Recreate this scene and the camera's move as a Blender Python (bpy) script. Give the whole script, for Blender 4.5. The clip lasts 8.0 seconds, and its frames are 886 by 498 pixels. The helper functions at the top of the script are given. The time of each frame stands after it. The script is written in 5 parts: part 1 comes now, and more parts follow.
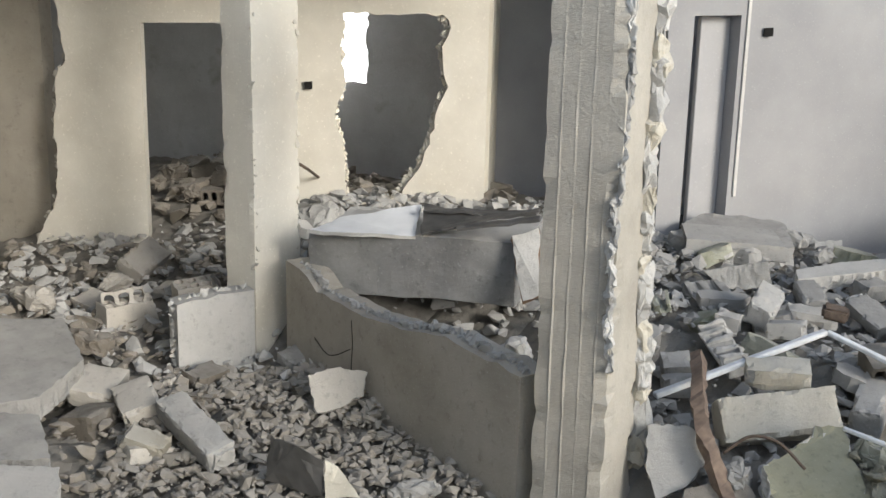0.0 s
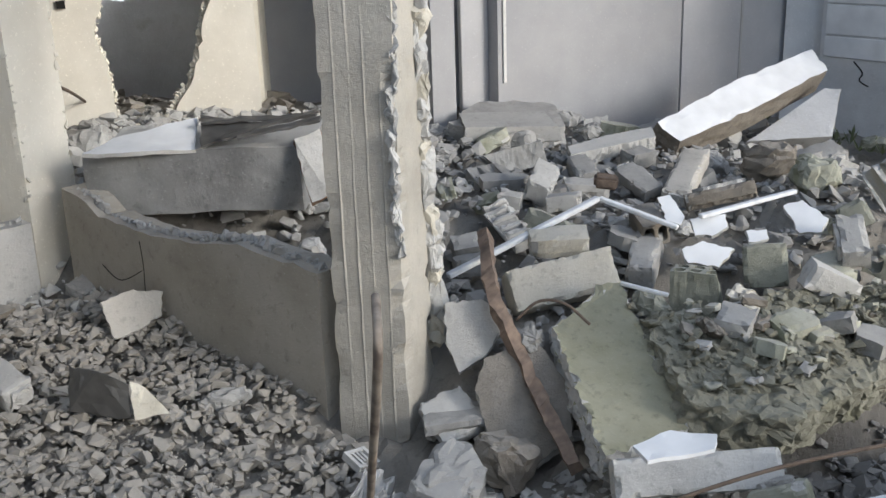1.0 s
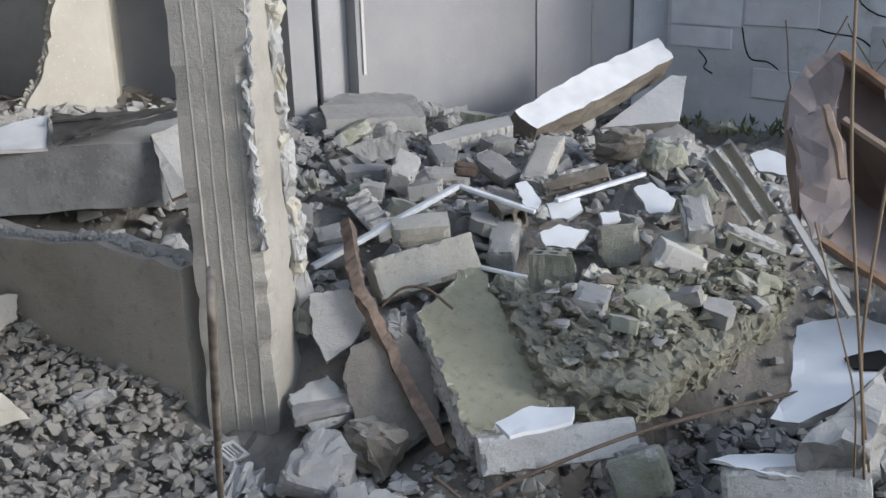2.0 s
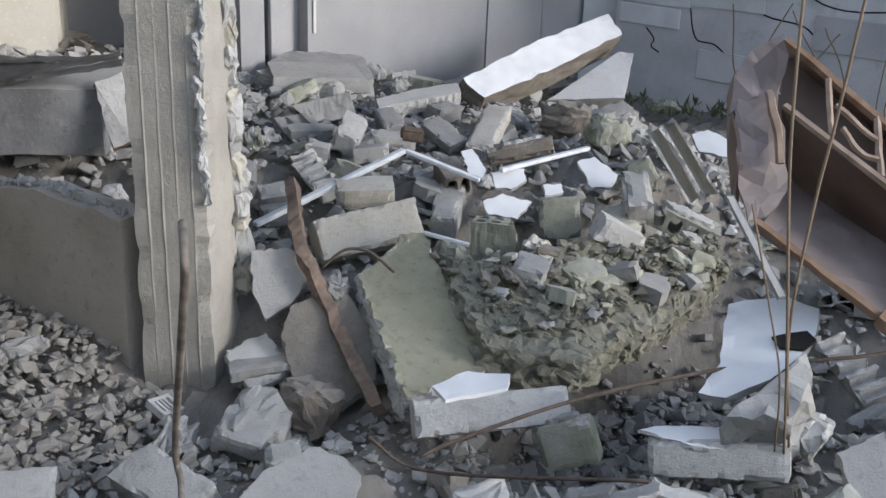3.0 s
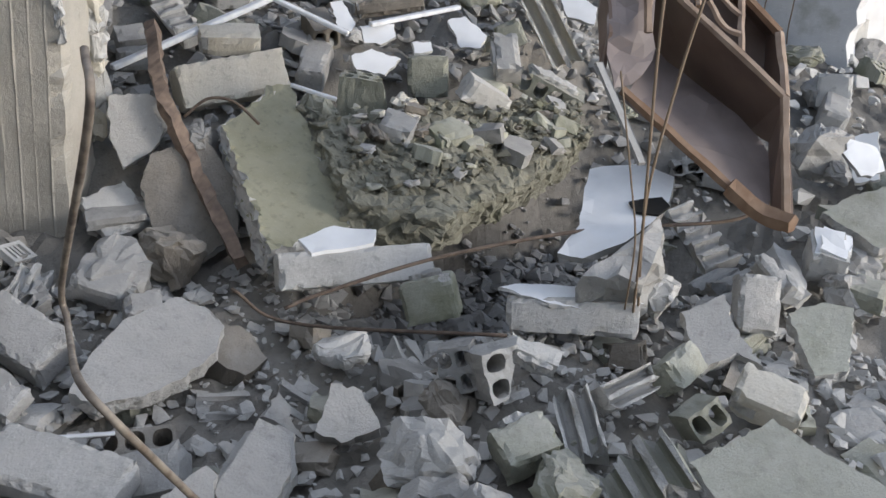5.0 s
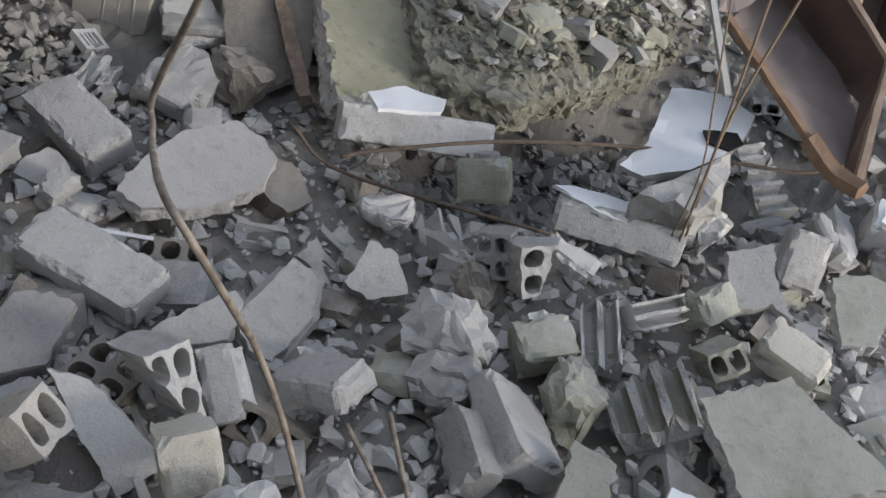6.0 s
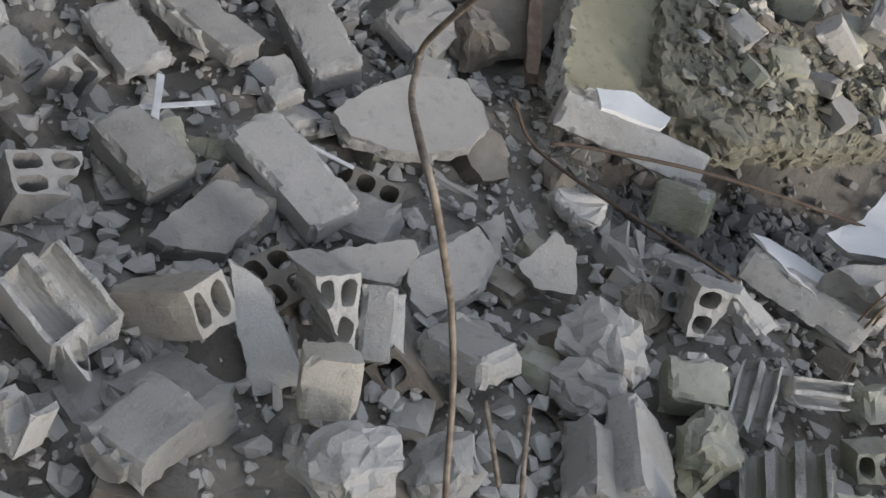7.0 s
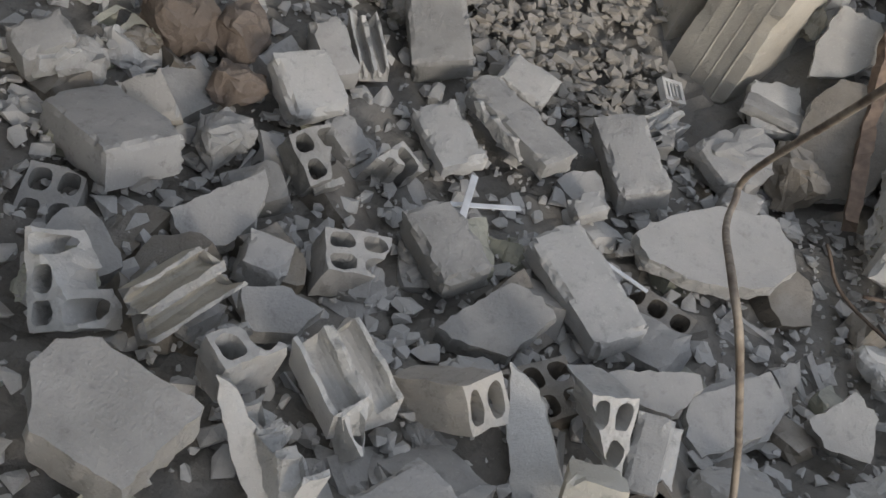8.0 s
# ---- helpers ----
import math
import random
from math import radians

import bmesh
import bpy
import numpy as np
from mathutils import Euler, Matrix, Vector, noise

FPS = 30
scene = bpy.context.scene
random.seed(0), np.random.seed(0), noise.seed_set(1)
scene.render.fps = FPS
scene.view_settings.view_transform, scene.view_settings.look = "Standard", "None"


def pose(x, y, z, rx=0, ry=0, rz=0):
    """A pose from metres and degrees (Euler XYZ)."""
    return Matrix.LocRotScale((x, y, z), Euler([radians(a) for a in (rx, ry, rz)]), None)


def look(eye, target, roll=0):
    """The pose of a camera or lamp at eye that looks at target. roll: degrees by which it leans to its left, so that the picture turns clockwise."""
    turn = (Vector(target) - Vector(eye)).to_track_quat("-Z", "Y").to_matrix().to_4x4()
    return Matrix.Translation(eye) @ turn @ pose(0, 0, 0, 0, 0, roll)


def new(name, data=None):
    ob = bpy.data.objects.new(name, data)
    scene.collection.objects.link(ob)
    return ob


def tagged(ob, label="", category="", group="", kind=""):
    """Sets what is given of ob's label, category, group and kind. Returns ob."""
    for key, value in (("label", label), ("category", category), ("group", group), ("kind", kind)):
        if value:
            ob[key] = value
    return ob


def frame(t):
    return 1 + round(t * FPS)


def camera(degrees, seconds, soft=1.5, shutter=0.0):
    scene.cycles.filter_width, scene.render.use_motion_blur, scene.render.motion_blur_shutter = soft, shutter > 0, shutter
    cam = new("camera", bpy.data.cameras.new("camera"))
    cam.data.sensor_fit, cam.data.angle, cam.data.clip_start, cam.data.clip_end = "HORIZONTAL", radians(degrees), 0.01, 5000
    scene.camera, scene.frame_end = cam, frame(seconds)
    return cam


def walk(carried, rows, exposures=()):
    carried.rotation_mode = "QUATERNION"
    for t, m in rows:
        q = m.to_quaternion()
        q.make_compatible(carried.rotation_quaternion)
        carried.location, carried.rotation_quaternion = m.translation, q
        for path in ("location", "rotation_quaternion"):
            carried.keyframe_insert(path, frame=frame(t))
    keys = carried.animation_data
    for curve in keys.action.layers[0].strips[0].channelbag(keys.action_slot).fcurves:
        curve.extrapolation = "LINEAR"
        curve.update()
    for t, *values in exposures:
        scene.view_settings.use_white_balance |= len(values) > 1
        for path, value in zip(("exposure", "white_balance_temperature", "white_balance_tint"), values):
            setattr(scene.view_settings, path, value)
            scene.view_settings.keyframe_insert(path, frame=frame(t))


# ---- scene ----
cam = camera(46.3, 8.0, 1.5)
# seconds, eye, yaw, pitch, roll
ROWS = [
    (0.0, -0.002, 0.000, 2.100, -0.30, -12.99, 1.33),
    (0.5, -0.017, -0.000, 2.046, -7.16, -15.22, -0.49),
    (1.0, 0.005, -0.077, 2.049, -12.13, -17.86, -1.91),
    (1.5, 0.024, -0.137, 2.055, -15.44, -18.17, -1.77),
    (2.0, 0.019, -0.146, 2.052, -19.62, -18.48, -1.61),
    (2.2, 0.016, -0.153, 2.053, -21.26, -18.61, -0.97),
    (3.3, -0.025, -0.166, 2.064, -23.67, -21.10, 3.06),
    (3.5, -0.032, -0.167, 2.065, -24.61, -21.41, 3.06),
    (4.0, -0.031, -0.156, 2.058, -29.10, -21.15, 4.11),
    (4.5, -0.035, -0.144, 2.054, -32.78, -24.31, 5.47),
    (4.7, -0.039, -0.158, 2.053, -32.99, -25.66, 6.14),
    (5.8, -0.081, -0.145, 2.041, -31.89, -32.54, 18.45),
    (6.0, -0.081, -0.131, 2.043, -32.34, -34.47, 21.35),
    (6.5, -0.088, -0.128, 2.039, -31.63, -37.86, 29.94),
    (7.0, -0.127, -0.119, 2.031, -22.94, -39.38, 33.16),
    (7.5, -0.133, -0.122, 2.030, -13.36, -41.44, 32.08),
    (8.0, -0.134, -0.116, 2.021, -0.86, -41.87, 27.60),
]
walk(cam, [(t, pose(x, y, z, 90 + pitch, 0, yaw) @ pose(0, 0, 0, 0, 0, roll)) for t, x, y, z, yaw, pitch, roll in ROWS],
     [(0.0, 0.05, 6450, 10), (1.0, 0.0, 6200, 11), (2.0, -0.12, 6000, 12), (3.5, -0.08, 6050, 13), (4.5, -0.06, 6250, 13), (6.0, -0.11, 6450, 13), (8.0, -0.21, 6750, 13)])

# ---- world and light ----
world = bpy.data.worlds.new("sky")
scene.world = world
world.use_nodes = True
wn = world.node_tree.nodes
sky = wn.new("ShaderNodeTexSky")
sky.sky_type, sky.sun_disc = "NISHITA", False
sky.sun_elevation, sky.sun_rotation = radians(19), radians(138)
wn["Background"].inputs["Strength"].default_value = 0.15
world.node_tree.links.new(sky.outputs["Color"], wn["Background"].inputs["Color"])
sun = new("sun", bpy.data.lights.new("sun", "SUN"))
sun.data.energy, sun.data.angle, sun.data.color = 2.8, radians(16), (1.0, 0.95, 0.86)
sun.matrix_world = look((6.5, -7.2, 3.3), (0.0, 0.0, 0.0))


def area(name, eye, target, wide, high, watts, colour):
    ob = new(name, bpy.data.lights.new(name, "AREA"))
    ob.data.shape, ob.data.size, ob.data.size_y, ob.data.energy, ob.data.color = "RECTANGLE", wide, high, watts, colour
    ob.matrix_world = look(eye, target)
    return ob


area("east_daylight", (6.9, 0.6, 1.9), (0.0, 3.2, 1.0), 4.0, 2.2, 70, (0.95, 0.98, 1.0))
area("rear_window_daylight", (-1.1, 10.35, 1.95), (-0.6, 7.0, 0.8), 0.9, 1.2, 90, (1.0, 0.98, 0.95))
# Added fill lamp for the rear room, set in an unseen opening.
area("west_room_fill", (-4.35, 8.6, 1.7), (-1.0, 8.6, 0.5), 1.0, 1.0, 3, (1.0, 0.97, 0.93))
area("roof_gap_daylight", (1.6, 0.2, 3.05), (1.6, 0.6, 0.0), 5.6, 7.0, 95, (0.88, 0.94, 1.0))

# ---- materials ----


def concrete(name, low, high, grain=1.0, rough=0.92, dust=0.25, moss=0.0, scale=1.0, spots=1.0, worn=0.26):
    """Cement and plaster: broad stains, fine grain, pits, pale dust on what faces up, some moss."""
    m = bpy.data.materials.new(name)
    m.use_nodes = True
    n, k = m.node_tree.nodes, m.node_tree.links
    p = n["Principled BSDF"]
    p.inputs["Roughness"].default_value = rough
    p.inputs["Specular IOR Level"].default_value = 0.25
    tc, info = n.new("ShaderNodeTexCoord"), n.new("ShaderNodeObjectInfo")

    def noise_at(size, detail=6.0, rough_=0.6):
        t = n.new("ShaderNodeTexNoise")
        t.inputs["Scale"].default_value, t.inputs["Detail"].default_value, t.inputs["Roughness"].default_value = size * scale, detail, rough_
        t.noise_dimensions = "4D"
        k.new(tc.outputs["Object"], t.inputs["Vector"])
        k.new(info.outputs["Random"], t.inputs["W"])
        return t

    def mix(a, b, f, mode="MIX"):
        x = n.new("ShaderNodeMix")
        x.data_type, x.blend_type = "RGBA", mode
        for v, s in ((a, 6), (b, 7), (f, 0)):
            if isinstance(v, (int, float)):
                x.inputs[s].default_value = v
            elif isinstance(v, tuple):
                x.inputs[s].default_value = (*v, 1)
            else:
                k.new(v, x.inputs[s])
        return x.outputs[2]

    def ramp(src, a, b):
        r = n.new("ShaderNodeMapRange")
        r.inputs["From Min"].default_value, r.inputs["From Max"].default_value = a, b
        k.new(src, r.inputs["Value"])
        return r.outputs["Result"]

    stains, fine, pits = noise_at(3.5), noise_at(26.0, 8.0, 0.7), noise_at(140.0, 3.0)
    c = mix(low, high, ramp(stains.outputs["Fac"], 0.3, 0.7))
    c = mix(c, tuple(0.5 * v for v in low), ramp(fine.outputs["Fac"], 0.54 + 0.12 * (1 - spots), 0.78 + 0.3 * (1 - spots)))
    c = mix(c, tuple(min(1.0, 1.25 * v) for v in high), ramp(pits.outputs["Fac"], 0.6, 0.8))
    if worn:
        edge = n.new("ShaderNodeNewGeometry")
        wear = n.new("ShaderNodeMath")
        wear.operation, wear.inputs[1].default_value = "MULTIPLY", worn
        k.new(ramp(edge.outputs["Pointiness"], 0.55, 0.68), wear.inputs[0])
        c = mix(c, tuple(min(0.8, 1.5 * v) for v in high), wear.outputs[0])
    hv = n.new("ShaderNodeHueSaturation")
    k.new(c, hv.inputs["Color"])
    vr = n.new("ShaderNodeMapRange")
    vr.inputs["To Min"].default_value, vr.inputs["To Max"].default_value = 0.74, 1.16
    k.new(info.outputs["Random"], vr.inputs["Value"])
    k.new(vr.outputs["Result"], hv.inputs["Value"])
    c = hv.outputs["Color"]
    if moss:
        c = mix(c, (0.14, 0.15, 0.07), ramp(noise_at(5.0).outputs["Fac"], 0.62 - 0.3 * moss, 0.9 - 0.2 * moss))
    if dust:
        geo, sep = n.new("ShaderNodeNewGeometry"), n.new("ShaderNodeSeparateXYZ")
        k.new(geo.outputs["Normal"], sep.inputs["Vector"])
        mul = n.new("ShaderNodeMath")
        mul.operation = "MULTIPLY"
        k.new(ramp(sep.outputs["Z"], 0.3, 1.0), mul.inputs[0])
        k.new(ramp(noise_at(9.0).outputs["Fac"], 0.25, 0.75), mul.inputs[1])
        m2 = n.new("ShaderNodeMath")
        m2.operation, m2.inputs[1].default_value = "MULTIPLY", dust * 2
        k.new(mul.outputs[0], m2.inputs[0])
        c = mix(c, (0.52, 0.5, 0.47), m2.outputs[0])
    k.new(c, p.inputs["Base Color"])
    b1, b2 = n.new("ShaderNodeBump"), n.new("ShaderNodeBump")
    b1.inputs["Strength"].default_value, b1.inputs["Distance"].default_value = 0.7 * grain, 0.012
    b2.inputs["Strength"].default_value, b2.inputs["Distance"].default_value = 0.6 * grain, 0.004
    k.new(fine.outputs["Fac"], b1.inputs["Height"])
    k.new(pits.outputs["Fac"], b2.inputs["Height"])
    k.new(b1.outputs["Normal"], b2.inputs["Normal"])
    k.new(b2.outputs["Normal"], p.inputs["Normal"])
    return m


def plain(name, colour, rough=0.6, metal=0.0, spots=None, scale=20.0):
    m = bpy.data.materials.new(name)
    m.use_nodes = True
    n, k = m.node_tree.nodes, m.node_tree.links
    p = n["Principled BSDF"]
    p.inputs["Roughness"].default_value, p.inputs["Metallic"].default_value = rough, metal
    tc, t, r = n.new("ShaderNodeTexCoord"), n.new("ShaderNodeTexNoise"), n.new("ShaderNodeValToRGB")
    t.inputs["Scale"].default_value, t.inputs["Detail"].default_value = scale, 8
    k.new(tc.outputs["Object"], t.inputs["Vector"])
    r.color_ramp.elements[0].position, r.color_ramp.elements[1].position = 0.35, 0.68
    r.color_ramp.elements[0].color = (*colour, 1)
    r.color_ramp.elements[1].color = (*(spots or tuple(0.6 * v for v in colour)), 1)
    b = n.new("ShaderNodeBump")
    b.inputs["Strength"].default_value, b.inputs["Distance"].default_value = 0.3, 0.004
    k.new(t.outputs["Fac"], r.inputs["Fac"])
    k.new(r.outputs["Color"], p.inputs["Base Color"])
    k.new(t.outputs["Fac"], b.inputs["Height"])
    k.new(b.outputs["Normal"], p.inputs["Normal"])
    return m


GREY = concrete("grey_cement", (0.265, 0.26, 0.247), (0.375, 0.368, 0.352))
LIGHT = concrete("pale_cement", (0.375, 0.37, 0.352), (0.525, 0.518, 0.498))
WARM = concrete("beige_cement", (0.36, 0.335, 0.295), (0.46, 0.435, 0.39))
YELLOW = concrete("yellowish_cement", (0.42, 0.39, 0.32), (0.56, 0.53, 0.46))
GREEN = concrete("mossy_cement", (0.26, 0.262, 0.212), (0.39, 0.392, 0.325), moss=0.33)
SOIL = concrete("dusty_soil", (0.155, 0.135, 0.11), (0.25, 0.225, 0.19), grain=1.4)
SLABGREEN = concrete("olive_screed", (0.2, 0.195, 0.13), (0.29, 0.28, 0.2), grain=0.4, dust=0.08)
CREAM = concrete("cream_plaster", (0.56, 0.53, 0.46), (0.76, 0.73, 0.65), grain=0.35, dust=0.0, scale=0.45, spots=0.2, worn=0.0)
BLUEGREY = concrete("grey_wall_paint", (0.37, 0.37, 0.38), (0.47, 0.47, 0.475), grain=0.25, dust=0.0, scale=0.5, spots=0.2, worn=0.0)
RENDER = concrete("grey_render", (0.52, 0.525, 0.53), (0.72, 0.725, 0.73), grain=0.8, dust=0.0, moss=0.1, scale=0.6, spots=0.6, worn=0.0)
BOARDED = concrete("board_marked_concrete", (0.29, 0.272, 0.236), (0.42, 0.397, 0.35), grain=0.9, dust=0.0, spots=0.6)
LOWWALL = concrete("brownish_render", (0.24, 0.218, 0.178), (0.4, 0.37, 0.32), grain=0.7, dust=0.2, scale=0.7)
# Dark blotchy cement; on the pit stones its darkness stands in for shade.
BLOTCHED = concrete("dark_blotchy_cement", (0.13, 0.13, 0.13), (0.33, 0.33, 0.325), grain=0.7, dust=0.1, scale=0.5)
DUSTY = concrete("crushed_plaster", (0.2, 0.182, 0.155), (0.32, 0.298, 0.262))
GROUND = concrete("rubble_dust", (0.145, 0.134, 0.117), (0.235, 0.22, 0.197), grain=1.6, dust=0.1)
WHITE = plain("white_paint", (0.78, 0.79, 0.8), 0.7, 0.0, (0.66, 0.67, 0.68), 6.0)
RUST = plain("rusty_steel", (0.15, 0.115, 0.09), 0.85, 0.2, (0.09, 0.065, 0.05), 40.0)
BAR = plain("dull_rebar", (0.3, 0.26, 0.21), 0.7, 0.4, (0.13, 0.1, 0.08), 60.0)
PIPE = plain("white_plastic", (0.72, 0.74, 0.76), 0.45, 0.0, (0.55, 0.56, 0.57), 15.0)
BROWN = plain("brown_metal_paint", (0.11, 0.073, 0.055), 0.5, 0.0, (0.16, 0.11, 0.085), 5.0)
TAN = plain("dusty_tan_edge", (0.33, 0.25, 0.19), 0.75, 0.0, (0.22, 0.155, 0.11), 14.0)
BROWNRUST = plain("rusted_brown_edge", (0.22, 0.145, 0.095), 0.8, 0.0, (0.16, 0.09, 0.05), 18.0)
MAUVE = plain("dusty_inside_panel", (0.24, 0.2, 0.19), 0.6, 0.0, (0.16, 0.13, 0.12), 4.0)
SHEET = plain("dull_sheet_metal", (0.17, 0.165, 0.16), 0.5, 0.5, (0.1, 0.1, 0.095), 9.0)
# Black for the burn mark, and for the dark inside cracks and holes.
CHAR_GAP = plain("char_and_gap_black", (0.012, 0.011, 0.01), 0.95)
STICK = plain("dry_stem", (0.2, 0.15, 0.1), 0.8, 0.0, (0.2, 0.14, 0.09), 50.0)
WOOD = plain("splintered_wood", (0.22, 0.16, 0.12), 0.85, 0.0, (0.13, 0.095, 0.075), 30.0)
WEED = plain("weed_green", (0.11, 0.13, 0.06), 0.8)
BROKEN = concrete("broken_cement_core", (0.42, 0.41, 0.385), (0.56, 0.55, 0.525), grain=2.2, dust=0.0)
LAYER = concrete("olive_crushed_cement", (0.15, 0.145, 0.112), (0.25, 0.243, 0.195), grain=1.7, dust=0.05, moss=0.15)
CLAY = concrete("brown_earth", (0.19, 0.15, 0.12), (0.26, 0.215, 0.18), grain=1.5, dust=0.05)
TONES = {"clay": CLAY, "grey": GREY, "light": LIGHT, "warm": WARM, "yel": YELLOW, "green": GREEN, "soil": SOIL, "wht": GREY}

# ---- mesh helpers ----
rnd = random.Random(7)


def thing(name, bm, materials, label="", category="", group="", kind="", parent=None, smooth=False):
    me = bpy.data.meshes.new(name)
    bmesh.ops.recalc_face_normals(bm, faces=bm.faces)
    bm.to_mesh(me)
    bm.free()
    for m in materials if isinstance(materials, (list, tuple)) else [materials]:
        me.materials.append(m)
    if smooth:
        for f in me.polygons:
            f.use_smooth = True
    ob = new(name, me)
    if parent:
        ob.parent = parent
    return tagged(ob, label, category, group, kind)


def part(name, bm, material, parent, label=""):
    return thing(name, bm, material, label, parent=parent)


def holder(name, label, category, group="", kind=""):
    return tagged(new(name), label, category, group, kind)


def box(bm, lo, hi, m=None):
    r = bmesh.ops.create_cube(bm, size=1.0)
    for v in r["verts"]:
        v.co = Vector([lo[i] + (v.co[i] + 0.5) * (hi[i] - lo[i]) for i in range(3)])
        if m:
            v.co = m @ v.co
    return r["verts"]


def roughen(bm, amount, size, seed=0.0, keep=None):
    for v in bm.verts:
        if keep and keep(v.co):
            continue
        v.co += amount * Vector(noise.noise_vector(v.co / size + Vector((seed, 3 * seed, -seed))))


def tube(bm, points, radius, sides=8):
    """A round bar along points."""
    pts, rings = [Vector(p) for p in points], []
    for i, p in enumerate(pts):
        d = (pts[min(i + 1, len(pts) - 1)] - pts[max(i - 1, 0)]).normalized()
        a = d.cross(Vector((0.31, 0.2, 0.93))).normalized()
        b = d.cross(a)
        rings.append([bm.verts.new(p + radius * (math.cos(2 * math.pi * j / sides) * a + math.sin(2 * math.pi * j / sides) * b)) for j in range(sides)])
    for r, s in zip(rings, rings[1:]):
        for j in range(sides):
            bm.faces.new((r[j], r[(j + 1) % sides], s[(j + 1) % sides], s[j]))
    bm.faces.new(rings[0][::-1])
    bm.faces.new(rings[-1])


def curve_points(points, steps=8):
    """A smooth line through points."""
    p = [Vector(q) for q in points]
    p = [2 * p[0] - p[1]] + p + [2 * p[-1] - p[-2]]
    out = []
    for i in range(1, len(p) - 2):
        for s in range(steps):
            t = s / steps
            out.append(0.5 * (2 * p[i] + (p[i + 1] - p[i - 1]) * t + (2 * p[i - 1] - 5 * p[i] + 4 * p[i + 1] - p[i + 2]) * t * t
                              + (3 * p[i] - p[i - 1] - 3 * p[i + 1] + p[i + 2]) * t ** 3))
    return out + [p[-2]]


def prism(bm, outline, thick, m=None):
    """An outline of (x, y) given thickness from z 0 down."""
    top = [bm.verts.new((x, y, 0)) for x, y in outline]
    f = bm.faces.new(top)
    r = bmesh.ops.extrude_face_region(bm, geom=[f])
    for v in (e for e in r["geom"] if isinstance(e, bmesh.types.BMVert)):
        v.co.z -= thick
    if m:
        bmesh.ops.transform(bm, matrix=m, verts=bm.verts)


def ragged(points, amount, step=0.06, closed=True):
    """Break a line of (x, y) into short uneven steps."""
    out = []
    n = len(points)
    for i in range(n if closed else n - 1):
        (ax, ay), (bx, by) = points[i], points[(i + 1) % n]
        d = math.hypot(bx - ax, by - ay)
        c = max(1, int(d / step))
        for j in range(c):
            t = j / c
            x, y = ax + (bx - ax) * t, ay + (by - ay) * t
            if 0 < j:
                x, y = x + rnd.uniform(-amount, amount), y + rnd.uniform(-amount, amount)
            out.append((x, y))
    if not closed:
        out.append(points[-1])
    return out


def wall(name, start, way, outline, holes, thick, material, label, kind="structure", category="wall"):
    """An upright wall: an outline of (along, height) with holes; it goes thick away from the room."""
    bm = bmesh.new()
    edges = []
    for ring in [outline] + holes:
        vs = [bm.verts.new((s, 0, z)) for s, z in ring]
        edges += [bm.edges.new((vs[i], vs[(i + 1) % len(vs)])) for i in range(len(vs))]
    bmesh.ops.triangle_fill(bm, use_beauty=True, use_dissolve=False, edges=edges)
    r = bmesh.ops.extrude_face_region(bm, geom=bm.faces[:])
    for v in (e for e in r["geom"] if isinstance(e, bmesh.types.BMVert)):
        v.co.y += thick
    ob = thing(name, bm, material, label, category, kind=kind)
    ob.matrix_world = pose(start[0], start[1], 0, 0, 0, math.degrees(math.atan2(way[1], way[0])))
    return ob


# ---- ground ----
HILLS = [(-.3,0,.3),(-.6,.8,.2),(.3,1.2,.2),(1.2,1.2,.28),(2.3,1.4,.36),(3.2,2,.3),(-.5,2,.06),(.3,2.2,.08),(1,2.4,.1),(1.8,1.9,.3),(2.4,2.1,.25),
 (.3,3.2,.05),(-.5,3.5,.08),(.9,3.2,.05),(-1.3,3.6,.12),(-.3,4.2,.18)]
HILLS += [(-1,5,.25),(-1.8,4.5,.22),(-2,5.8,.4),(-2.2,6.8,.5),(-3,5,.35),(-.2,5,.3),(-.3,6,.7),(-.3,7.1,.8),(.3,6.2,.7),(.5,7.5,.75),
 (1.2,3.9,.42),(1.8,3.7,.4),(2,4.3,.62),(2.6,4,.55),(3,4.6,.62)]
HILLS += [(1.3,5.2,.62),(2.4,5.8,.62),(3.5,6.4,.52),(1.8,6.4,.7),(4.4,6.2,.35),(4.6,4.5,.3),(2.25,2.85,-.55),(2.75,3.1,-.55),(2.05,3.15,-.45),(2.4,3.4,-.5),(2.85,3.52,-.42),(5.5,3,.15),(7,2,.05),(6,0,.05),
 (-4,2,.1),(-3,0,.1),(0,-3,.1),(3,-2,.1),(-1.9,8.3,.7),(-2.2,9.3,.7),(0,9,.5),(-4,8,.3)]
def height(x, y):
    s = w = 0.0
    for a, b, c in HILLS:
        k = 1 / ((x - a) ** 2 + (y - b) ** 2 + .03) ** 2
        s, w = s + k * c, w + k
    return s / w


def spread(lo, hi, fine, far, count):
    inner = np.arange(lo, hi, fine)
    out = np.geomspace(fine, far, count)
    return np.concatenate([lo - np.cumsum(out)[::-1] * 0 - out[::-1], inner, hi + out])


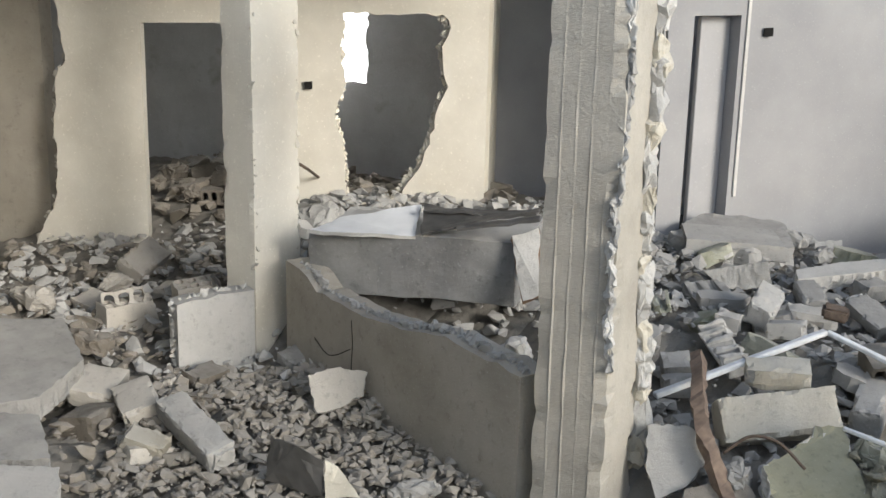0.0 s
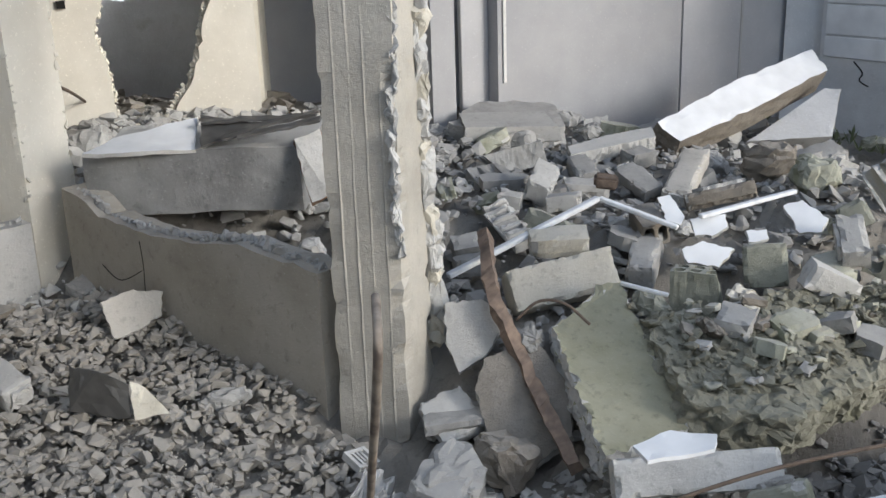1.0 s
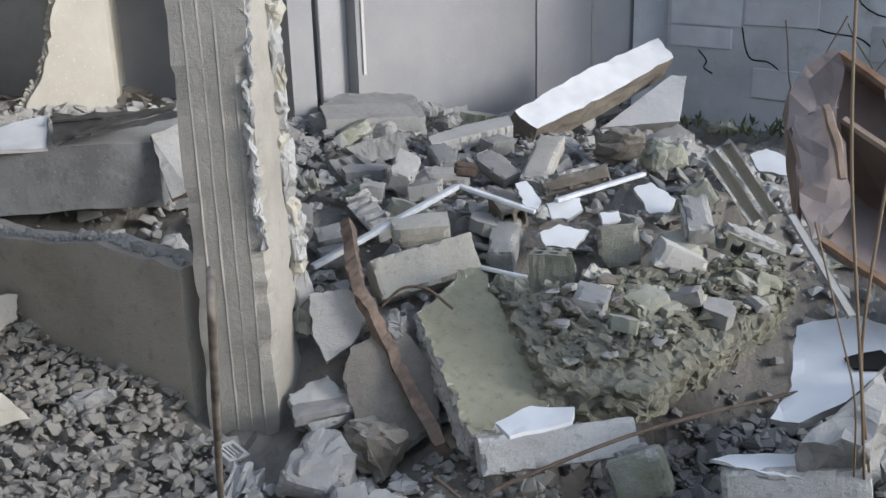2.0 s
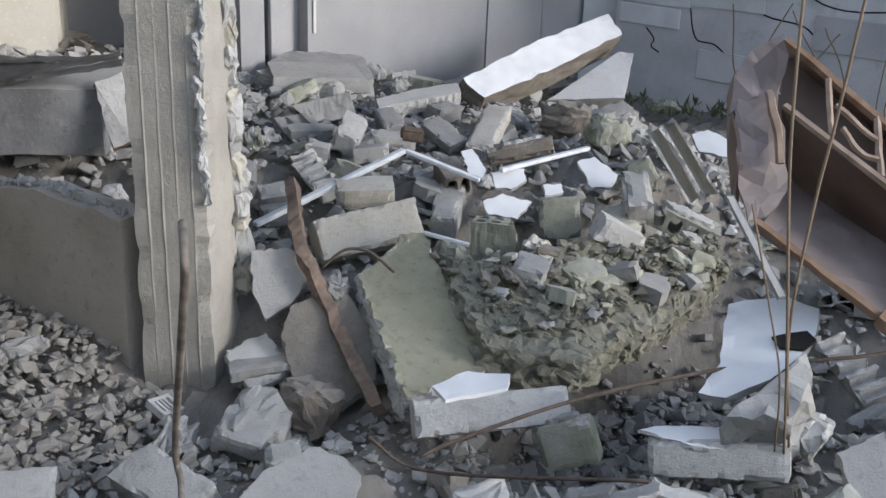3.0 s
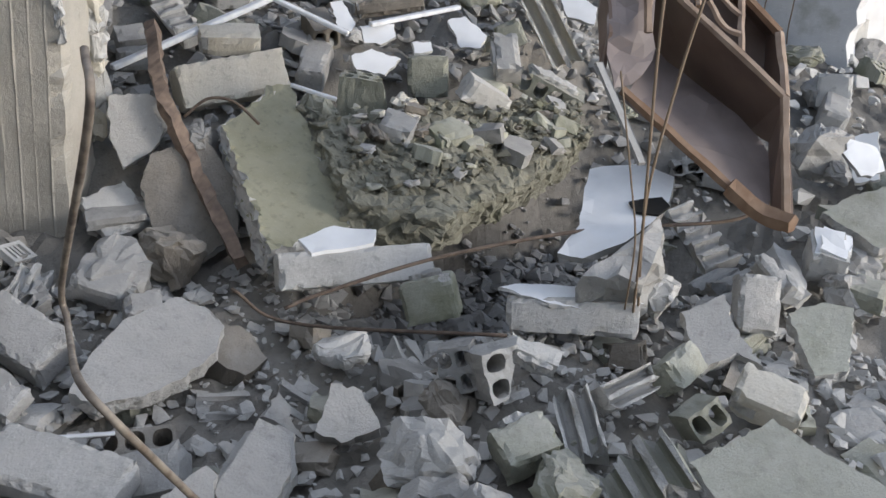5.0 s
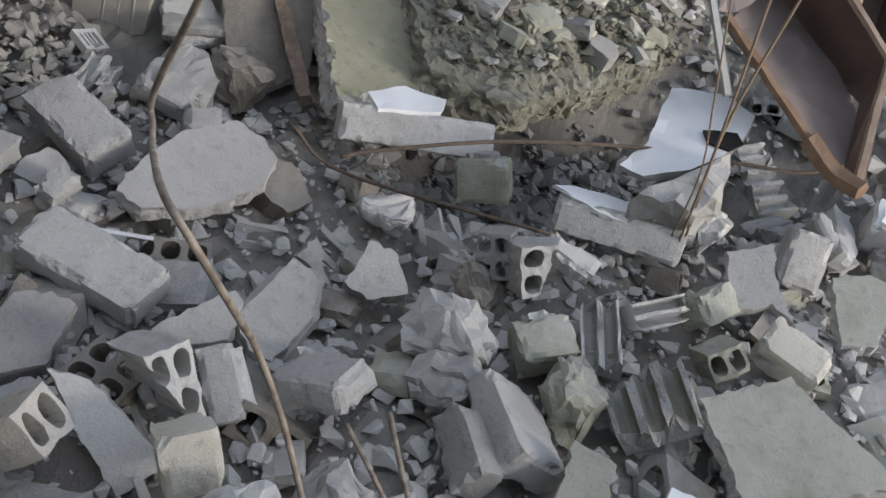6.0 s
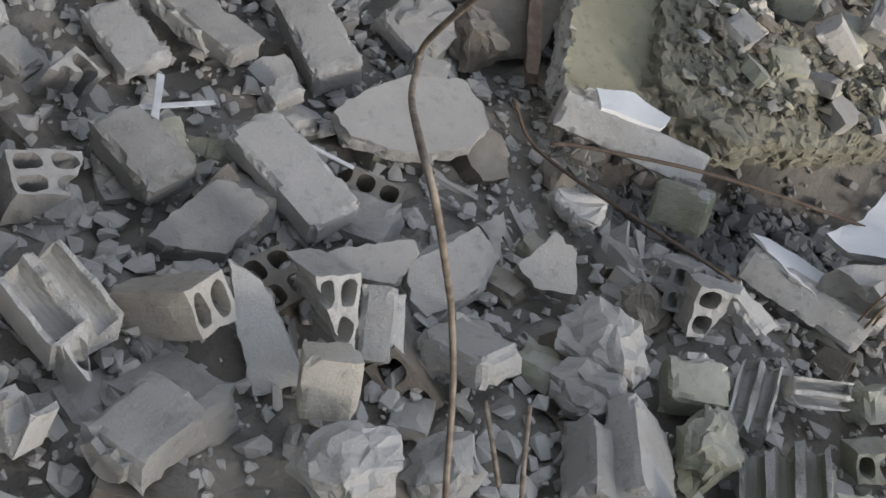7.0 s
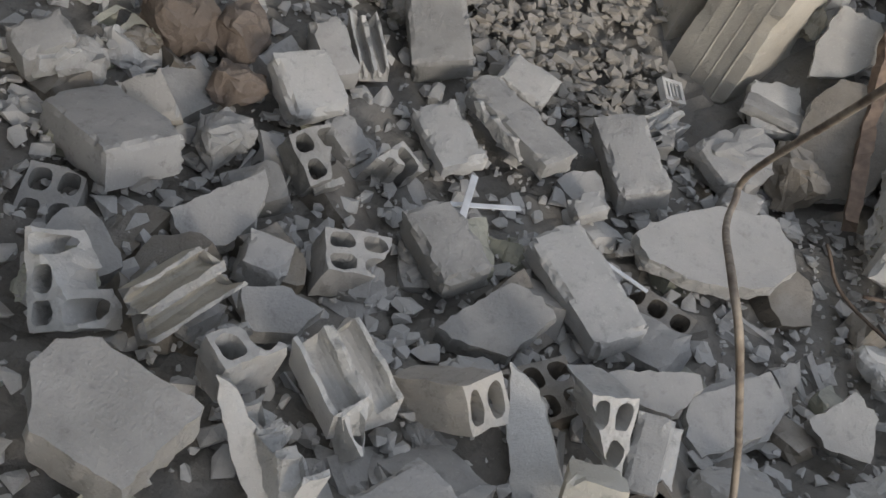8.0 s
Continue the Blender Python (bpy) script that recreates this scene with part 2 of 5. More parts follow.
gx, gy = spread(-4.5, 8.0, 0.06, 300.0, 24), spread(-4.0, 10.5, 0.06, 300.0, 24)
X, Y = np.meshgrid(gx, gy, indexing="ij")
num = den = 0
for a, b, c in HILLS:
    k = 1 / ((X - a) ** 2 + (Y - b) ** 2 + 0.03) ** 2
    num, den = num + k * c, den + k
Z = num / den - 0.05
Z = np.where((X < -5) | (X > 9) | (Y < -5) | (Y > 11), 0.05, Z)
verts = []
for i in range(len(gx)):
    for j in range(len(gy)):
        x, y, z = float(X[i, j]), float(Y[i, j]), float(Z[i, j])
        if -4.6 < x < 8.1 and -4.1 < y < 10.6:
            z += 0.04 * noise.noise((x * 5, y * 5, 0)) + 0.03 * noise.noise((x * 14, y * 14, 5)) + 0.02 * noise.noise((x * 31, y * 31, 9))
        verts.append((x, y, z))
m = len(gy)
me = bpy.data.meshes.new("ground")
me.from_pydata(verts, [], [(i * m + j, (i + 1) * m + j, (i + 1) * m + j + 1, i * m + j + 1) for i in range(len(gx) - 1) for j in range(m - 1)])
me.materials.append(GROUND)
tagged(new("ground", me), "dusty grey floor buried under crushed concrete and soil", "ground", kind="structure")

# ---- shell of the building ----
wall("wall_north_left", (-2.6, 7.05), (0.991, 0.132),
     [(-0.3, 0), (2.95, 0), (2.95, 3.0), (0.0, 3.0)] + ragged([(0.0, 2.9), (0.02, 2.2), (0.07, 1.7), (0.0, 1.6), (-0.02, 1.36), (-0.03, 0.8), (-0.2, 0.42), (-0.3, 0.2)], 0.012, 0.05, False),
     [[(0.57, 0.03), (1.4, 0.03), (1.4, 1.99), (0.57, 1.97)],
      ragged([(1.93, 2.06), (2.62, 2.07), (2.68, 1.98), (2.62, 1.85), (2.67, 1.57), (2.61, 1.45), (2.58, 1.27), (2.47, 0.98), (2.3, 0.76), (1.97, 0.78), (1.93, 1.1), (1.88, 1.4), (1.93, 1.52), (1.92, 1.8)], 0.016, 0.05)],
     0.16, CREAM, "cream plastered wall with a doorway and a ragged blast hole")
wall("wall_niche", (0.36, 7.6), (0.12, 0.99), [(0, 0), (0.9, 0), (0.9, 3.0), (0, 3.0)], [], 0.15, CREAM, "cream plastered return of the wall")
wall("wall_niche_back", (0.3, 8.3), (1, 0), [(0, 0), (1.8, 0), (1.8, 3.0), (0, 3.0)], [], 0.15, BLUEGREY, "grey plastered wall at the back of a niche")
N2 = (0.944, 0.329)
wall("wall_north_right", (1.2, 6.45), N2, [(0.2, 0), (2.39, 0), (2.39, 3.0), (0.2, 3.0)], [[(0.38, 0.03), (0.72, 0.03), (0.72, 2.11), (0.38, 2.1)]], 0.2, BLUEGREY, "plain grey plastered wall with a narrow doorway")
wall("wall_north_far", (1.2, 6.45), N2, [(2.41, 0), (3.55, 0), (3.55, 3.0), (2.41, 3.0)], [], 0.2, BLUEGREY, "pale grey plastered wall beyond an open vertical joint")
wall("wall_joint", (1.2 - 0.329 * 0.03, 6.45 + 0.944 * 0.03), N2, [(2.38, 0), (2.42, 0), (2.42, 3.0), (2.38, 3.0)], [], 0.1, RENDER, "dark open joint between two walls")
for name, s, z0 in (("trim_doorway", 0.77, 0.95), ("trim_far", 3.03, 0.4)):
    bm = bmesh.new()
    box(bm, (s - 0.011, -0.01, z0), (s + 0.011, -0.001, 3.0))
    roughen(bm, 0.01, 0.3)
    ob = thing(name, bm, LIGHT, "pale plaster corner strip on the grey wall", "trim", kind="structure")
    ob.matrix_world = pose(1.2, 6.45, 0, 0, 0, math.degrees(math.atan2(N2[1], N2[0])))
bm = bmesh.new()
box(bm, (0.5, 0.11, 0.0), (0.719, 0.15, 2.1))
bmesh.ops.bevel(bm, geom=bm.edges[:], offset=0.004, segments=1, affect="EDGES")
tagged(thing("door_leaf", bm, BLUEGREY, "dusty grey door leaf standing half closed in the doorway", "door")).matrix_world = pose(1.2, 6.45, 0, 0, 0, math.degrees(math.atan2(N2[1], N2[0])))
wall("wall_behind_doorway", (1.45, 7.3), (0.6, 0.8), [(0, 0), (3.0, 0), (3.0, 3.0), (0, 3.0)], [], 0.15, BLUEGREY, "grey wall of the room behind the narrow doorway")
BW = (0.41, -0.91)
wall("wall_corner", (4.5, 7.55), (0.75, -0.5), [(0.0, 0), (0.28, 0), (0.28, 3.0), (0.0, 3.0)], [], 0.3, RENDER, "rough grey cement pier in the corner")
wall("wall_east", (4.6, 7.5), BW, [(0.2, 0), (3.35, 0)] + ragged([(3.35, 0.0), (3.3, 0.6), (3.42, 1.1), (3.3, 1.8), (3.45, 2.4), (3.4, 3.0)], 0.03, 0.08, False)[1:] + [(0.2, 3.0)], [], 0.2, RENDER, "cracked grey cement wall with exposed blocks")
wall("wall_back", (-6.0, 10.0), (1, 0), [(0, 0), (13, 0), (13, 3.0), (0, 3.0)], [ragged([(4.55, 1.45), (5.28, 1.4), (5.3, 2.3), (4.6, 2.3)], 0.02)], 0.2, RENDER, "dim rear wall with a broken window opening")
# The opening in this wall is added to hold the room's fill lamp.
wall("wall_west", (-4.2, -4.0), (0, 1), [(0, 0), (14, 0), (14, 3.0), (0, 3.0)], [[(12.1, 1.2), (13.1, 1.2), (13.1, 2.2), (12.1, 2.2)]], 0.2, RENDER, "dim grey side wall with an opening added for the fill lamp")
wall("wall_partition", (-2.75, 7.35), (-0.98, 0.2), [(0.05, 0), (1.6, 0), (1.6, 3.0), (0.05, 3.0)], [], -0.15, LOWWALL, "dim brownish plastered wall beside the broken end")
# Added behind the camera; its low lintel keeps sun off the near rubble.
wall("wall_south", (-4.2, -4.0), (1, 0), [(0, 0), (11, 0), (11, 3.0), (0, 3.0)], [[(1.3, 0.5), (9.1, 0.5), (9.1, 1.9), (1.3, 1.9)]], -0.2, RENDER, "unseen grey front wall, its wide opening sized to shade the near rubble")
wall("wall_room_divider", (-1.15, 7.4), (0.05, 1), [(0, 0), (2.5, 0), (2.5, 3.0), (0, 3.0)], [], 0.15, RENDER, "grey wall between the two rear rooms")
glow = bpy.data.materials.new("bright_haze")
glow.use_nodes = True
gp = glow.node_tree.nodes["Principled BSDF"]
gp.inputs["Base Color"].default_value = (0.8, 0.8, 0.8, 1)
gp.inputs["Emission Color"].default_value, gp.inputs["Emission Strength"].default_value = (1.0, 0.98, 0.95, 1), 2.2
bm = bmesh.new()
box(bm, (-6.0, 16.0, -0.5), (4.0, 16.2, 6.0))
thing("backdrop", bm, glow, "bright overexposed daylight seen through the rear window", "sky", kind="structure")
# Added white surface facing the sun, in place of the overbright sunlit yard.
wall("wall_yard", (6.08, 4.75), (1, 0.02), [(0, 0), (9, 0), (9, 2.6), (0, 2.6)], [], 0.2, WHITE, "white wall added to catch sun and stand in for the overbright yard")
# Ceiling out of view; its edges are placed to admit sun and sky.
bm = bmesh.new()
box(bm, (-4.4, 5.1, 3.0), (1.3, 10.2, 3.2))
box(bm, (1.3, 7.7, 3.0), (5.6, 10.2, 3.2))
box(bm, (-4.4, -4.2, 3.0), (-1.4, 5.1, 3.2))
thing("ceiling", bm, RENDER, "unseen grey concrete ceiling slab, fallen in over the heap, edges set for the sun", "ceiling", kind="structure")

BY = -32.0


def column(name, x, y, a, b, z0, z1, material, seed, label, worn=True):
    """A cast column with the marks of its boards and chipped edges."""
    bm = bmesh.new()
    nb = 5
    ring = []
    for i in range(nb + 1):
        u = -a / 2 + a * i / nb
        if 0 < i < nb:
            ring += [(u - 0.006, -b / 2, 20), (u, -b / 2, 30), (u + 0.006, -b / 2, 20)]
        else:
            ring.append((u, -b / 2, 20))
    for i in range(1, 5):
        ring.append((a / 2, -b / 2 + b * i / 4, 20))
    for i in range(1, 5):
        ring.append((a / 2 - a * i / 4, b / 2, 20))
    for i in range(1, 4):
        ring.append((-a / 2, b / 2 - b * i / 4, 20))
    layers, steps = [], int((z1 - z0) / 0.03)
    for s in range(steps + 1):
        z = z0 + (z1 - z0) * s / steps
        layers.append([bm.verts.new((x_, y_, z)) for x_, y_, _ in ring])
    for l, u in zip(layers, layers[1:]):
        for i in range(len(ring)):
            j = (i + 1) % len(ring)
            bm.faces.new((l[i], l[j], u[j], u[i]))
    bm.faces.new(layers[-1])
    bm.faces.new(layers[0][::-1])
    for l in layers:
        for i, v in enumerate(l):
            x_, y_, tag = ring[i]
            edge = abs(abs(x_) - a / 2) < 0.01 and abs(abs(y_) - b / 2) < 0.01
            chip = max(0.0, noise.noise((v.co.z * 7 + seed, i * 1.7, seed)) + 0.5 * noise.noise((v.co.z * 19 + seed, i, seed)) + 0.1) * ((0.04 if x_ > 0 and worn else 0.014) if edge else 0.0015)
            v.co.x -= math.copysign(chip, x_)
            v.co.y -= math.copysign(chip, y_)
            v.co += 0.003 * Vector(noise.noise_vector(v.co * 7 + Vector((seed, 0, 0))))
            if tag == 30 and worn:
                v.co.y -= 0.0045 * max(0.0, noise.noise((v.co.x * 9, 0, v.co.z * 1.3 + seed)) + 0.35)
    ob = thing(name, bm, material, label, "column", kind="structure")
    ob.matrix_world = pose(x, y, 0, 0, 0, BY)
    return ob


column("column", 0.582, 3.765, 0.3, 0.3, -0.05, 3.0, BOARDED, 1.3, "board-marked concrete column with a broken edge")
column("pillar", -0.965, 5.58, 0.21, 0.37, 0.0, 3.0, CREAM, 5.1, "chipped cream plastered pillar standing in the rubble", False)


def low_wall(name, start, way, tops, thick, material, label):
    length = tops[-1][0]
    outline = [(0, -0.05), (length, -0.05)] + [(s, z) for s, z in reversed(ragged(tops, 0.012, 0.07, False))]
    return wall(name, start, way, outline, [], thick, material, label)


low_wall("wall_low", (0.33, 3.8), (-0.585, 0.811), [(0.0, 0.72), (0.5, 0.75), (1.0, 0.68), (1.3, 0.67), (1.62, 0.68), (1.72, 0.74), (1.95, 0.78)], -0.16, LOWWALL, "low brownish cement wall with a broken top")
low_wall("wall_stub", (-0.97, 5.31), (-0.85, -0.53), [(0.0, 0.63), (0.2, 0.63), (0.42, 0.6)], -0.14, LIGHT, "broken stub of a plastered wall beside the pillar")

# ---- rubble ----
NAMES = {"hollow": ("hollow_block", "block"), "broken": ("broken_block", "block"), "solid": ("concrete_block", "block"), "plate": ("concrete_plate", "plate"), "chunk": ("concrete_chunk", "chunk")}
TONE_WORDS = {"clay": "reddish-brown earthy", "grey": "grey", "light": "pale grey", "warm": "beige-grey", "yel": "yellowish", "green": "mossy greenish-grey", "soil": "dusty brown-grey", "wht": "white-painted"}
SHAPE_WORDS = {"hollow": "hollow concrete block with oval cores, lying in the rubble", "broken": "broken hollow block with its cores laid open",
               "solid": "concrete block with chipped corners, lying in the rubble", "plate": "flat broken piece of concrete lying on the rubble",
               "chunk": "rough broken lump of concrete in the heap"}
made_count = [0]


def cored(bm, a, b, c):
    """A block a by b by c with oval cores along its third side."""
    nx, ny = max(2, round(a / 0.078)), max(1, min(3, round(b / 0.078)))
    w, h = a / nx, b / ny
    for i in range(nx):
        for j in range(ny):
            cx, cy = -a / 2 + w * (i + 0.5), -b / 2 + h * (j + 0.5)
            rings = []
            for z in (c / 2, -c / 2):
                outer, inner = [], []
                for k in range(16):
                    t = 2 * math.pi * k / 16
                    u, v = math.cos(t), math.sin(t)
                    e = max(abs(u), abs(v))
                    outer.append(bm.verts.new((cx + u / e * w / 2, cy + v / e * h / 2, z)))
                    inner.append(bm.verts.new((cx + 0.37 * w * math.copysign(abs(u) ** 0.75, u), cy + 0.37 * h * math.copysign(abs(v) ** 0.75, v), z)))
                rings.append((outer, inner))
            (o1, i1), (o2, i2) = rings
            for k in range(16):
                l = (k + 1) % 16
                bm.faces.new((o1[k], o1[l], i1[l], i1[k]))
                bm.faces.new((o2[l], o2[k], i2[k], i2[l]))
                bm.faces.new((i1[k], i1[l], i2[l], i2[k]))
    bmesh.ops.remove_doubles(bm, verts=bm.verts, dist=0.0005)
    rim = [e for e in bm.edges if len(e.link_faces) == 1]
    low = {v for e in rim for v in e.verts if v.co.z < 0}
    under = {}
    for e in rim:
        for v in e.verts:
            if v.co.z > 0 and v not in under:
                under[v] = min(low, key=lambda q: (q.co.x - v.co.x) ** 2 + (q.co.y - v.co.y) ** 2)
    for e in rim:
        p, q = e.verts
        if p.co.z > 0:
            bm.faces.new((p, q, under[q], under[p]))


def cut(bm, place, normal):
    r = bmesh.ops.bisect_plane(bm, geom=bm.verts[:] + bm.edges[:] + bm.faces[:], plane_co=place, plane_no=normal, clear_outer=True)
    edges = [e for e in r["geom_cut"] if isinstance(e, bmesh.types.BMEdge)]
    if edges:
        bmesh.ops.triangle_fill(bm, use_beauty=True, edges=edges)



def chipped(bm, length, width, thick, r, grid=0.024):
    """A cast block: a fine box with crumbled edges and one or two broken-off corners, whose rough faces take the second material."""
    half = (length / 2, width / 2, thick / 2)
    n = [max(2, int(round(2 * h / grid))) for h in half]
    seed = Vector((r.uniform(0, 50), r.uniform(0, 50), r.uniform(0, 50)))
    breaks = []
    for _ in range(r.randint(1, 3)):
        d = Vector((r.choice((-1, 1)) * r.uniform(0.5, 1), r.choice((-1, 1)) * r.uniform(0.1, 0.9), r.choice((-1, 1, -1)) * r.uniform(0.0, 0.9))).normalized()
        reach = sum(abs(d[i]) * half[i] for i in range(3))
        breaks.append((d, reach - r.uniform(0.1, 0.26) * min(reach, 0.12)))
    made, rough = {}, set()

    def vert(k):
        if k not in made:
            p = Vector([half[i] * (2 * k[i] / n[i] - 1) for i in range(3)])
            gaps = sorted((half[i] - abs(p[i]), i) for i in range(3))
            near = gaps[1][0]
            q = p + seed
            crumble = max(0.0, noise.noise(q / 0.07) + 0.6 * noise.noise(q / 0.024) + 0.12) * 0.017 + 0.003
            fall = math.exp(-near / 0.011)
            for g, i in gaps[:2]:
                p[i] -= math.copysign(min(crumble * fall, half[i] * 0.5), p[i])
            for d, reach in breaks:
                over = p.dot(d) - reach - 0.016 * noise.noise(q / 0.05) - 0.007 * noise.noise(q / 0.018)
                if over > 0:
                    p -= d * over
                    rough.add(k)
            p += 0.003 * Vector(noise.noise_vector(q / 0.1)) + 0.0014 * Vector(noise.noise_vector(q / 0.03))
            made[k] = bm.verts.new(p)
        return made[k]

    for axis in range(3):
        u, v = [i for i in range(3) if i != axis]
        for side in (0, n[axis]):
            for a in range(n[u]):
                for b in range(n[v]):
                    keys = []
                    for da, db in ((0, 0), (1, 0), (1, 1), (0, 1)):
                        k = [0, 0, 0]
                        k[axis], k[u], k[v] = side, a + da, b + db
                        keys.append(tuple(k))
                    f = bm.faces.new([vert(k) for k in keys])
                    f.material_index = int(sum(k in rough for k in keys) > 2)



def rubble(shape, tone, x, y, z, yaw, pitch, roll, length, width, thick, cores="-", seeded=None):
    """One fallen piece: its middle, turn and size."""
    made_count[0] += 1
    r = random.Random(1000 + made_count[0])
    bm = bmesh.new()
    if shape in ("hollow", "broken"):
        a, b, c = {"x": (width, thick, length), "y": (length, thick, width)}.get(cores, (length, width, thick))
        cored(bm, a, b, c)
        if cores == "x":
            bmesh.ops.transform(bm, matrix=Matrix(((0, 0, 1, 0), (1, 0, 0, 0), (0, 1, 0, 0), (0, 0, 0, 1))), verts=bm.verts)
        elif cores == "y":
            bmesh.ops.transform(bm, matrix=Matrix(((1, 0, 0, 0), (0, 0, 1, 0), (0, -1, 0, 0), (0, 0, 0, 1))), verts=bm.verts)
        if shape == "broken":
            cut(bm, (0, 0, thick * r.uniform(0.05, 0.3)), (r.uniform(-0.4, 0.4), r.uniform(-0.4, 0.4), 1))
            cut(bm, (length * r.uniform(0.25, 0.45), 0, 0), (1, r.uniform(-0.6, 0.6), r.uniform(-0.5, 0.5)))
            bmesh.ops.triangulate(bm, faces=bm.faces)
            roughen(bm, 0.014, 0.03, r.random() * 9)
        else:
            if r.random() < 0.6:
                cut(bm, (length * 0.44, width * 0.3 * r.choice((-1, 1)), 0), (1, r.uniform(-0.8, 0.8), r.uniform(-0.8, 0.8)))
            bmesh.ops.triangulate(bm, faces=bm.faces)
            bmesh.ops.subdivide_edges(bm, edges=[e for e in bm.edges if e.calc_length() > 0.07], cuts=1)
            roughen(bm, 0.0045, 0.09, r.random() * 9)
            roughen(bm, 0.0022, 0.03, r.random() * 9)
    elif shape == "solid":
        chipped(bm, length, width, thick, r, 0.034)
    elif shape == "plate":
        n = r.randint(7, 10)
        turn = [2 * math.pi * (i + r.uniform(-0.3, 0.3)) / n for i in range(n)]
        ring = []
        for t in turn:
            u, v = math.cos(t), math.sin(t)
            e = max(abs(u), abs(v)) ** r.uniform(0.5, 0.9)
            ring.append((u / e * length * 0.53 * r.uniform(0.74, 1.06), v / e * width * 0.53 * r.uniform(0.74, 1.06)))
        prism(bm, ragged(ring, 0.009, 0.028), thick, pose(0, 0, thick / 2))
        bmesh.ops.triangulate(bm, faces=bm.faces)
        roughen(bm, 0.006, 0.04, r.random() * 9)
    else:
        for q in range(26):
            d = Vector((r.gauss(0, 1), r.gauss(0, 1), r.gauss(0, 1))).normalized()
            e = max(abs(v) for v in d) ** 0.5
            bm.verts.new((d.x / e * length * 0.5, d.y / e * width * 0.5, d.z / e * thick * 0.55))
        h = bmesh.ops.convex_hull(bm, input=bm.verts)
        bmesh.ops.delete(bm, geom=[g for g in h["geom_interior"] if isinstance(g, bmesh.types.BMVert)], context="VERTS")
        bmesh.ops.subdivide_edges(bm, edges=bm.edges[:], cuts=3 if length > 0.12 else 2, use_grid_fill=True)
        roughen(bm, 0.022 * min(1, length / 0.12), 0.05, r.random() * 9)
        roughen(bm, 0.012 * min(1, length / 0.12), 0.02, r.random() * 9)
    base, category = NAMES[shape]
    slots = [TONES[tone], BROKEN]
    label = TONE_WORDS[tone] + " " + SHAPE_WORDS[shape]
    if tone == "wht":
        bm.normal_update()
        slots = [LIGHT, WHITE]
        if shape == "plate":
            for f in bm.faces:
                f.material_index = int(abs(f.normal.z) > 0.6)
        if shape == "plate":
            base, category, label = "plaster_flake", "plaster", "white painted flake of plaster lying on the rubble"
    ob = thing(base, bm, slots, label, category, "fallen pieces in the rubble")
    ob.matrix_world = pose(x, y, z, roll, pitch, yaw)
    if tone == "wht" and shape != "plate":
        bm = bmesh.new()
        u, v = length * 0.42, width * 0.47
        prism(bm, ragged([(-u, -v * 0.9), (u * 0.9, -v), (u, v * 0.8), (-u * 0.85, v)], 0.008, 0.04), 0.014, pose(0, 0, thick / 2 + 0.008))
        roughen(bm, 0.004, 0.05, r.random() * 9)
        part("plaster_skin", bm, WHITE, ob, "white painted plaster layer")
    if shape in ("solid", "hollow") and cores != "y" and length > 0.2 and r.random() < 0.4:
        bm = bmesh.new()
        u, v, side = length * 0.36, thick * 0.36, r.choice((-1, 1))
        prism(bm, ragged([(-u, -v * 0.8), (u * 0.7, -v), (u, v * 0.5), (-u * 0.6, v)], 0.01, 0.03), 0.016)
        bmesh.ops.transform(bm, matrix=pose(0, side * (width / 2 + (0.01 if side > 0 else -0.006)), 0, -90), verts=bm.verts)
        roughen(bm, 0.006, 0.03, r.random() * 9)
        part("mortar", bm, LIGHT, ob, "rough pale mortar left on one side")
    return ob


rubble("broken", "grey", 0.40, 3.05, 0.09, 34, 1, 8, 0.17, 0.09, 0.07, "x")
rubble("solid", "grey", 0.79, 3.49, 0.18, -6, -3, -1, 0.24, 0.18, 0.05, "-")
rubble("broken", "grey", 0.43, 3.12, 0.10, -16, -3, 6, 0.14, 0.10, 0.10, "y")
rubble("solid", "grey", 1.11, 4.40, 0.48, -3, -5, -7, 0.19, 0.12, 0.10, "-")
rubble("solid", "green", 1.83, 3.34, 0.34, -1, 22, 8, 0.24, 0.12, 0.10, "-")
rubble("solid", "light", 2.47, 3.61, 0.51, -11, 29, 1, 0.24, 0.13, 0.12, "-")
rubble("solid", "yel", 1.41, 4.05, 0.67, -12, -2, 16, 0.26, 0.12, 0.10, "-")
rubble("solid", "light", 2.63, 3.71, 0.65, -110, 30, 9, 0.23, 0.12, 0.12, "-")
rubble("hollow", "wht", 3.19, 2.11, 0.36, -140, -1, 1, 0.24, 0.12, 0.12, "y")
rubble("plate", "green", 3.83, 2.49, 0.25, -104, -12, -5, 0.46, 0.22, 0.06, "-")
rubble("solid", "light", 4.96, 3.66, 0.26, -140, 2, -10, 0.48, 0.16, 0.15, "-")
rubble("plate", "wht", 4.07, 2.74, 0.43, -19, 0, 38, 0.20, 0.19, 0.02, "-")
rubble("solid", "green", 3.11, 1.86, 0.35, -58, 1, 12, 0.13, 0.12, 0.10, "-")
rubble("solid", "light", 2.94, 2.10, 0.33, -123, -0, -20, 0.37, 0.10, 0.08, "-")
rubble("chunk", "grey", 4.26, 3.00, 0.23, -118, 4, -3, 0.31, 0.10, 0.10, "-")
rubble("hollow", "grey", 1.82, 6.21, 0.75, -7, 2, 6, 0.62, 0.32, 0.10, "x")
rubble("solid", "grey", 1.90, 5.04, 0.63, -11, 4, 4, 0.25, 0.14, 0.08, "-")
rubble("plate", "grey", 1.49, 5.24, 0.65, -9, 1, 8, 0.28, 0.14, 0.06, "-")
rubble("hollow", "soil", 1.90, 4.20, 0.66, -94, 8, 8, 0.23, 0.12, 0.10, "x")
